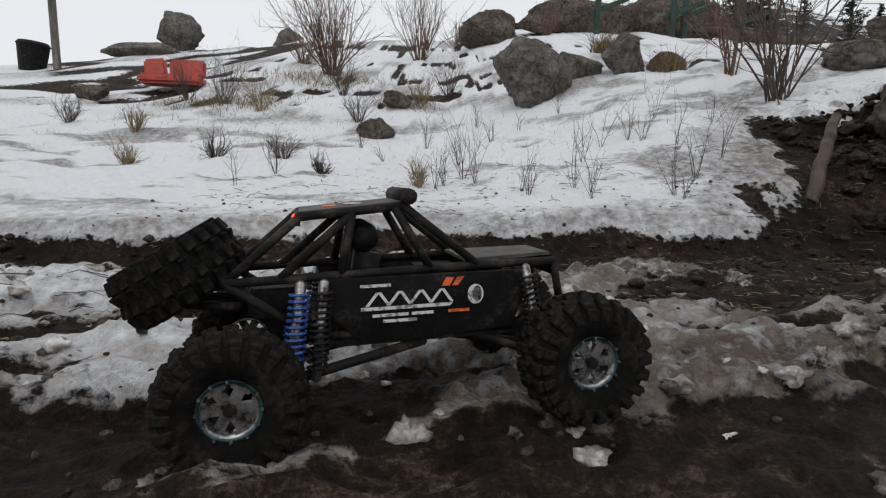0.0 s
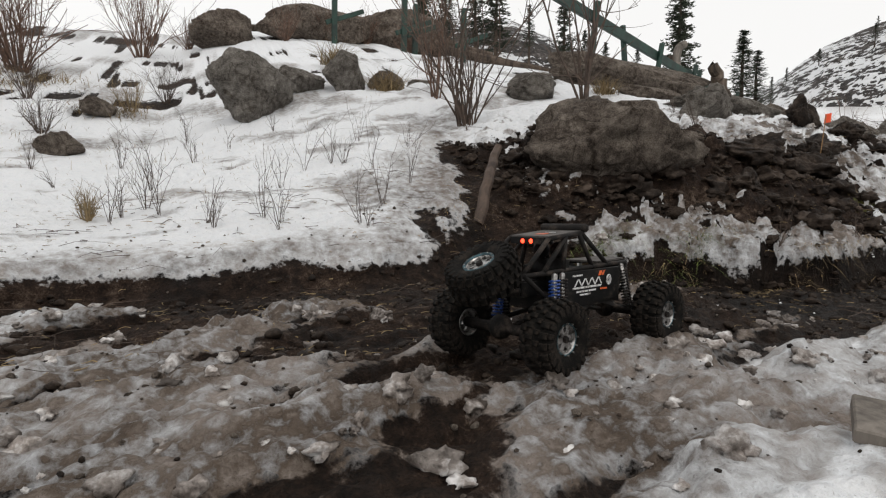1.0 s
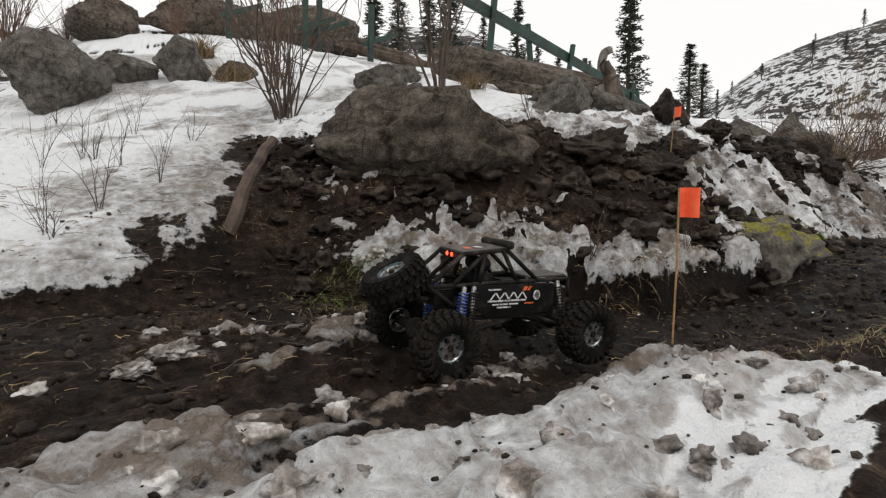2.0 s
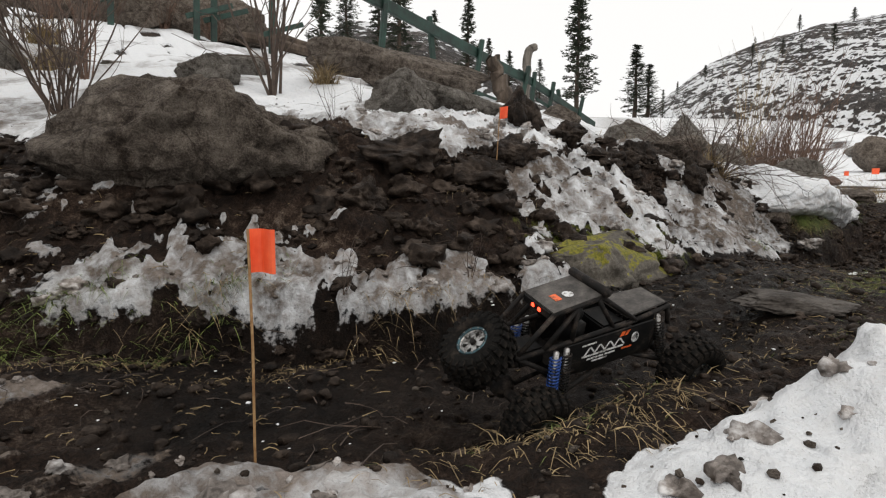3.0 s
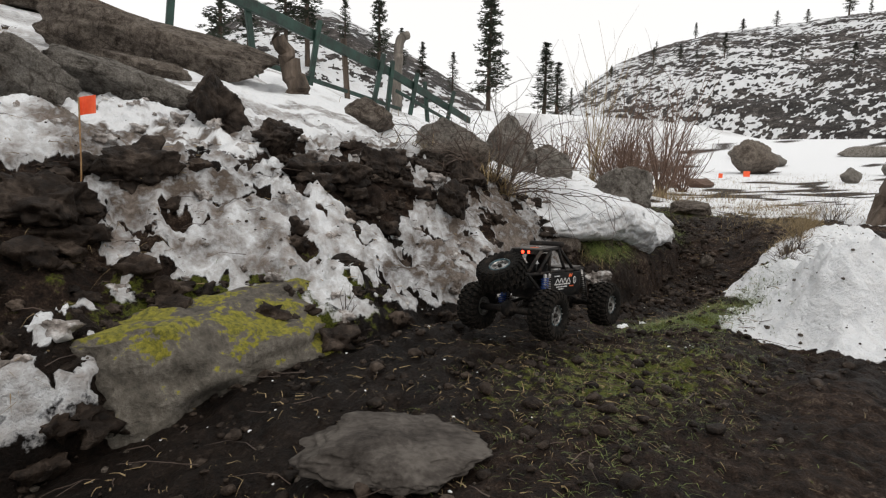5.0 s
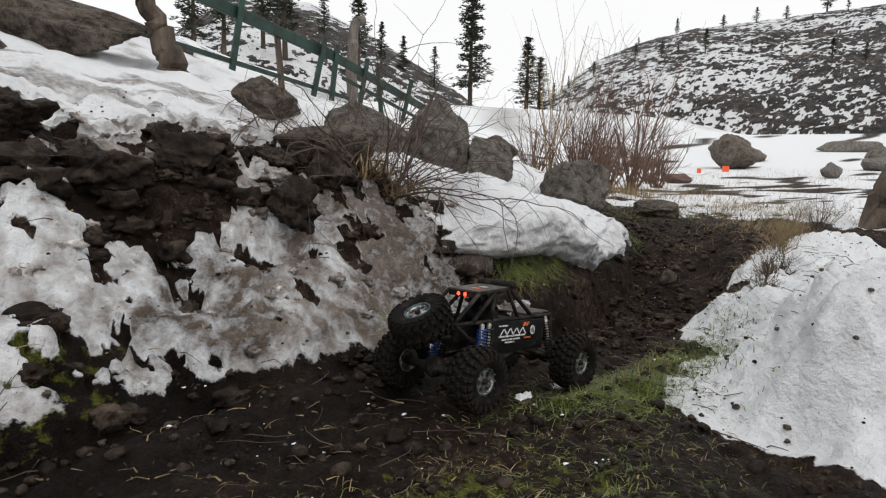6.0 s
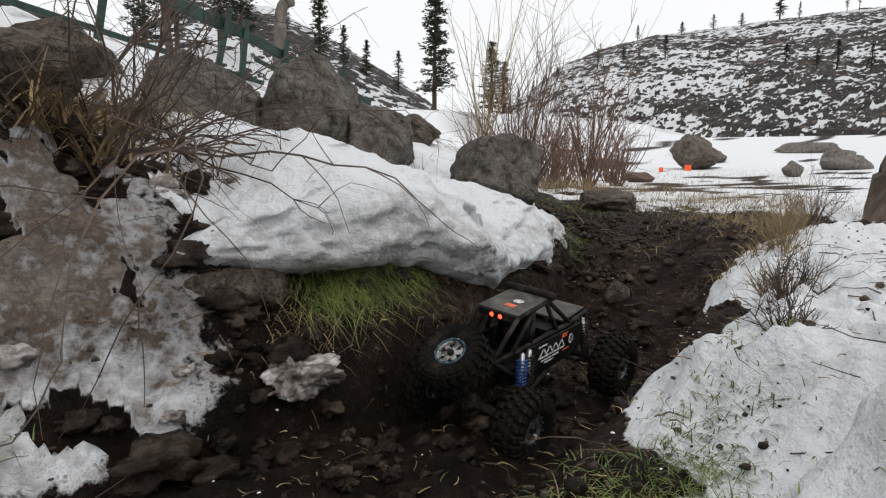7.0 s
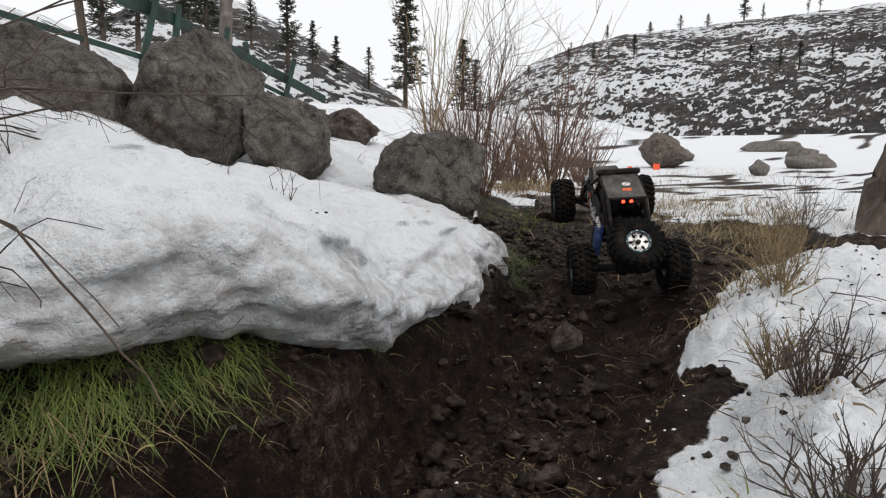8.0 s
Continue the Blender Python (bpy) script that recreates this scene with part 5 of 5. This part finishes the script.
def tube(points, r=0.0052):
    bm = bmesh.new()
    for p, q in zip(points, points[1:]):
        p, q = Vector(p), Vector(q)
        m = Matrix.Translation((p + q) / 2) @ (q - p).to_track_quat("Z", "Y").to_matrix().to_4x4()
        bmesh.ops.create_cone(bm, cap_ends=True, segments=9, radius1=r, radius2=r, depth=(q - p).length + r * 0.8, matrix=m)
    for p in points:
        bmesh.ops.create_icosphere(bm, subdivisions=1, radius=r * 1.08, matrix=Matrix.Translation(p))
    for f in bm.faces:
        f.smooth = True
    return bm


def slab_mesh(corners, thick):
    """A thin panel between four or more corners, thickened along its normal."""
    bm = bmesh.new()
    c = [Vector(p) for p in corners]
    n = (c[1] - c[0]).cross(c[2] - c[0]).normalized() * thick
    lo, hi = [bm.verts.new(p) for p in c], [bm.verts.new(p + n) for p in c]
    bm.faces.new(lo[::-1])
    bm.faces.new(hi)
    for i in range(len(c)):
        j = (i + 1) % len(c)
        bm.faces.new((lo[i], lo[j], hi[j], hi[i]))
    bmesh.ops.recalc_face_normals(bm, faces=bm.faces)
    return bm


buggy = empty("buggy", pose(0, 0, 0), "muddy black model rock-racing buggy with big tyres and spare wheel", "model car")
WHEELS = []


def build_wheel(x, y, side):
    w = part("wheel", tyre_bmesh(), M_TYRE, buggy)
    w.matrix_basis = pose(x, y, HUB)
    add_lugs(w)
    rim_parts(w, side)
    return w


for wx in (-BASE / 2, BASE / 2):
    for side in (-1, 1):
        WHEELS.append((build_wheel(wx, side * GAUGE, side), (wx, side * GAUGE, HUB)))
spare = part("spare_wheel", tyre_bmesh(), M_TYRE, buggy)
spare.matrix_basis = pose(-0.255, 0.0, 0.203, 0, -30, 0) @ pose(0, 0, 0, 90, 0, 0)
add_lugs(spare)
rim_parts(spare, 1)

# chassis tub and body panels
B0, B1 = -0.062, 0.062
for s in (-1, 1):
    y = 0.064 * s
    part("side_panel", slab_mesh([(-0.095, y, 0.196), (0.13, y, 0.196), (0.155, y * 0.85, 0.176), (0.13, y * 0.9, 0.125), (-0.05, y * 0.9, 0.118), (-0.085, y, 0.15)], 0.003 * s), M_PANEL, buggy)
    yo = y + s * 0.0042
    face = lambda x, z, yo=yo: (x, yo, z)
    deco = part("emblem", slab_mesh([face(-0.055, 0.157), face(0.05, 0.157), face(0.054, 0.161), face(-0.055, 0.161)], 0.0006 * s), M_WHITE, buggy, "white slanted emblem print")
    for k in range(8):
        u, up = -0.050 + 0.0125 * k, k % 2 == 0
        lo, hi = (u, u + 0.013) if up else (u + 0.013, u + 0.002)
        part("stroke", slab_mesh([face(lo, 0.162), face(lo + 0.0042, 0.162), face(hi + 0.0042, 0.178), face(hi, 0.178)], 0.0006 * s), M_WHITE, deco)
    for (u0, u1, z0, mat) in [(-0.055, -0.02, 0.184, M_WHITE), (-0.042, 0.0, 0.149, M_WHITE), (0.004, 0.03, 0.149, M_WHITE), (-0.03, 0.01, 0.142, M_WHITE), (0.048, 0.074, 0.149, M_ORANGE)]:
        part("print", slab_mesh([face(u0, z0), face(u1, z0), face(u1, z0 + 0.0035), face(u0, z0 + 0.0035)], 0.0006 * s), mat, buggy)
    part("print", slab_mesh([face(0.04, 0.181), face(0.05, 0.181), face(0.056, 0.191), face(0.046, 0.191)], 0.0006 * s), M_ORANGE, buggy)
    part("print", slab_mesh([face(0.053, 0.181), face(0.06, 0.181), face(0.068, 0.191), face(0.06, 0.191)], 0.0006 * s), M_ORANGE, buggy)
    part("badge", slab_mesh([face(0.082 + 0.010 * math.cos(a), 0.169 + 0.012 * math.sin(a)) for a in (math.pi * k / 8 for k in range(16))], 0.0006 * s), M_WHITE, buggy, "round white badge print")
    part("badge_mark", slab_mesh([face(0.084 + 0.006 * math.cos(a), 0.169 + 0.010 * math.sin(a)) for a in (math.pi * k / 8 for k in range(16))], 0.0011 * s), M_PANEL, buggy)
bm = bmesh.new()
add_box(bm, pose(0.02, 0, 0.12), (0.25, 0.11, 0.012))
add_box(bm, pose(-0.10, 0, 0.135), (0.05, 0.09, 0.03))
part("skid_plate", bm, M_CAGE, buggy)
part("hood", slab_mesh([(0.075, -0.048, 0.205), (0.19, -0.038, 0.207), (0.19, 0.038, 0.207), (0.075, 0.048, 0.205)], 0.004), M_DUSTY, buggy, "dusty grey hood panel")
part("hood_nose", slab_mesh([(0.19, -0.038, 0.207), (0.198, -0.036, 0.18), (0.198, 0.036, 0.18), (0.19, 0.038, 0.207)], 0.004), M_PANEL, buggy)
part("roof", slab_mesh([(-0.118, -0.052, 0.268), (0.0, -0.05, 0.277), (0.0, 0.05, 0.277), (-0.118, 0.052, 0.268)], 0.004), M_DUSTY, buggy, "dusty grey roof panel")
part("roof_print", slab_mesh([(-0.055 + 0.012 * math.cos(a), -0.01 + 0.012 * math.sin(a), 0.2775) for a in (math.pi * k / 6 for k in range(12))], 0.0006), M_WHITE, buggy)
part("roof_print", slab_mesh([(-0.09, -0.02, 0.2745), (-0.075, -0.02, 0.2755), (-0.075, 0.005, 0.2755), (-0.09, 0.005, 0.2745)], 0.0006), M_ORANGE, buggy)
bm = tube([(0.006, -0.055, 0.286), (0.006, 0.055, 0.286)], 0.0095)
part("light_bar", bm, M_CAGE, buggy, "muddy black light bar across the roof")
rear_box = bmesh.new()
add_box(rear_box, pose(-0.1205, 0, 0.262), (0.006, 0.09, 0.014))
tail = part("tail_light_bar", rear_box, M_PANEL, buggy)
for y in (-0.011, 0.011):
    bm = bmesh.new()
    bmesh.ops.create_uvsphere(bm, u_segments=10, v_segments=6, radius=0.0055, matrix=pose(-0.1215, y, 0.261))
    part("tail_light", bm, M_LAMP, tail, "glowing red tail light")

# roll cage
for s in (-1, 1):
    y = 0.058 * s
    for pts in ([(-0.118, 0.9 * y, 0.266), (0.0, 0.88 * y, 0.275), (0.085, y, 0.205)], [(0.085, y, 0.202), (-0.20, y, 0.196)], [(-0.118, 0.9 * y, 0.266), (-0.2, y * 0.9, 0.196)],
                [(-0.06, 0.9 * y, 0.268), (-0.075, y, 0.198)], [(-0.01, 0.9 * y, 0.272), (0.03, y, 0.2)], [(-0.06, 0.9 * y, 0.268), (-0.14, y, 0.2)], [(0.085, y, 0.202), (0.195, 0.7 * y, 0.2), (0.205, 0.65 * y, 0.15)],
                [(-0.2, y, 0.196), (-0.11, y, 0.13), (0.13, y * 0.9, 0.122), (0.205, 0.65 * y, 0.15)], [(-0.2, 0.6 * y, 0.19), (-0.255, 0.35 * y, 0.185)], [(-0.19, 0.6 * y, 0.165), (-0.25, 0.35 * y, 0.168)]):
        part("cage_tube", tube(pts), M_CAGE, buggy)
    part("trailing_link", tube([(-BASE / 2, 0.085 * s, 0.078), (0.02, 0.05 * s, 0.112)], 0.006), M_CAGE, buggy)
    part("front_link", tube([(BASE / 2, 0.08 * s, 0.078), (0.08, 0.045 * s, 0.118)], 0.005), M_CAGE, buggy)
    # rear coil-over: blue spring round a grey body
    for (ax, ay, az), (bx, by, bz), col in [((-0.135, 0.078 * s, 0.085), (-0.12, 0.07 * s, 0.192), M_SPRING), ((-0.108, 0.078 * s, 0.088), (-0.095, 0.07 * s, 0.192), M_CAGE), ((0.165, 0.07 * s, 0.09), (0.15, 0.058 * s, 0.195), M_CAGE)]:
        shock = part("shock", tube([(ax, ay, az), (bx, by, bz)], 0.006), M_CHROME, buggy)
        a, b = Vector((ax, ay, az)), Vector((bx, by, bz))
        u = (b - a).normalized()
        e1 = u.orthogonal().normalized()
        e2 = u.cross(e1)
        st = Sticks()
        st.limb([a.lerp(b, 0.08 + 0.84 * k / 130) + (e1 * math.cos(k * 0.62) + e2 * math.sin(k * 0.62)) * 0.0105 for k in range(131)], 0.0021, 0.0021, 5)
        sp = new("spring", st.mesh("spring", col))
        sp.parent = shock
        if col is M_SPRING:
            tagged(sp, "bright blue coil spring")
part("cage_tube", tube([(-0.2, -0.058, 0.196), (-0.2, 0.058, 0.196)]), M_CAGE, buggy)
part("cage_tube", tube([(0.195, -0.04, 0.2), (0.195, 0.04, 0.2)]), M_CAGE, buggy)
part("cage_tube", tube([(-0.06, -0.052, 0.268), (-0.06, 0.052, 0.268)]), M_CAGE, buggy)
for wx in (-BASE / 2, BASE / 2):
    ax = part("axle", tube([(wx, -GAUGE + 0.02, HUB), (wx, GAUGE - 0.02, HUB)], 0.011), M_CAGE, buggy)
    bm = bmesh.new()
    bmesh.ops.create_uvsphere(bm, u_segments=14, v_segments=10, radius=0.026, matrix=pose(wx, 0.012, HUB + 0.002))
    part("gear_case", bm, M_CAGE, ax)
part("drive_shaft", tube([(-BASE / 2 + 0.02, 0.01, 0.082), (0.0, 0.0, 0.115), (BASE / 2 - 0.02, 0.01, 0.082)], 0.005), M_CAGE, buggy)
bm = bmesh.new()
for (x, y, r) in [(-0.045, -0.022, 0.019), (-0.045, 0.024, 0.019)]:
    bmesh.ops.create_uvsphere(bm, u_segments=14, v_segments=10, radius=r, matrix=pose(x, y, 0.238))
    add_box(bm, pose(x, y, 0.195, 0, 10, 0), (0.03, 0.034, 0.05))
for f in bm.faces:
    f.smooth = True
part("seat", bm, M_PANEL, buggy, "black seats with round headrests")
for nm, m, size in (("servo", pose(0.155, 0, 0.165), (0.05, 0.05, 0.03)), ("motor_mount", pose(-0.15, 0, 0.165), (0.06, 0.06, 0.035)), ("gear_box", pose(0.05, 0, 0.17), (0.06, 0.08, 0.05))):
    bm = bmesh.new()
    add_box(bm, m, size)
    bmesh.ops.bevel(bm, geom=bm.edges[:], offset=0.004, segments=2, affect="EDGES")
    part(nm, bm, M_PANEL, buggy)

# seconds, x, y, z, lean about x, y, z in degrees
DRIVE = [(0.0, -0.022, 0.755, 0.234, 0, -1.5, 15), (0.5, 0.455, 0.80, 0.245, 0, 0, 8), (1.0, 1.095, 1.07, 0.275, -3, 2, 20), (1.5, 1.54, 1.31, 0.252, -4, 4, 25), (1.7, 1.72, 1.36, 0.245, -2, 3, 18),
         (2.2, 2.2, 1.30, 0.21, 4, 2, -4), (2.8, 2.80, 1.14, 0.215, 12, -6, -8), (3.0, 3.0, 1.12, 0.23, 15, -9, -6), (3.5, 3.43, 1.21, 0.275, 20, -13, 18), (4.0, 3.99, 1.46, 0.335, 4, 0, 6), (4.5, 4.365, 1.44, 0.36, -3, 3, 5),
         (5.0, 4.79, 1.585, 0.338, -3, 4, 12), (5.2, 4.91, 1.63, 0.325, -3, 5, 12), (5.8, 5.14, 1.67, 0.29, -3, 6, 6), (6.3, 5.43, 1.705, 0.265, -4, 5, 3), (6.5, 5.63, 1.74, 0.25, -2, 3, 3), (7.0, 6.215, 1.95, 0.195, 5, -5, 5), (7.5, 6.96, 2.07, 0.255, 7, -14, 10),
         (7.8, 7.23, 2.17, 0.43, 0, -24, 30), (8.0, 7.365, 2.25, 0.535, -5, -28, 43)]


def motions():
    """The buggy's drive, and the roll of its wheels."""
    walk(buggy, [(t, pose(x, y, z - 0.01, rx, ry, rz)) for t, x, y, z, rx, ry, rz in DRIVE])
    times = [d[0] for d in DRIVE]
    gone = [0.0]
    for a, b in zip(DRIVE, DRIVE[1:]):
        gone.append(gone[-1] + math.dist(a[1:4], b[1:4]))
    for w, (x, y, z) in WHEELS:
        rows = []
        for k in range(81):
            t = k / 10
            lift = (0.014 if x > 0 else 0.004) * max(0.0, 1 - t / 0.5)  # springs pressed in as it sets off
            rows.append((t, pose(x, y, z + lift) @ Matrix.Rotation(float(np.interp(t, times, gone)) / TYRE_R, 4, "Y")))
        walk(w, rows)


motions()
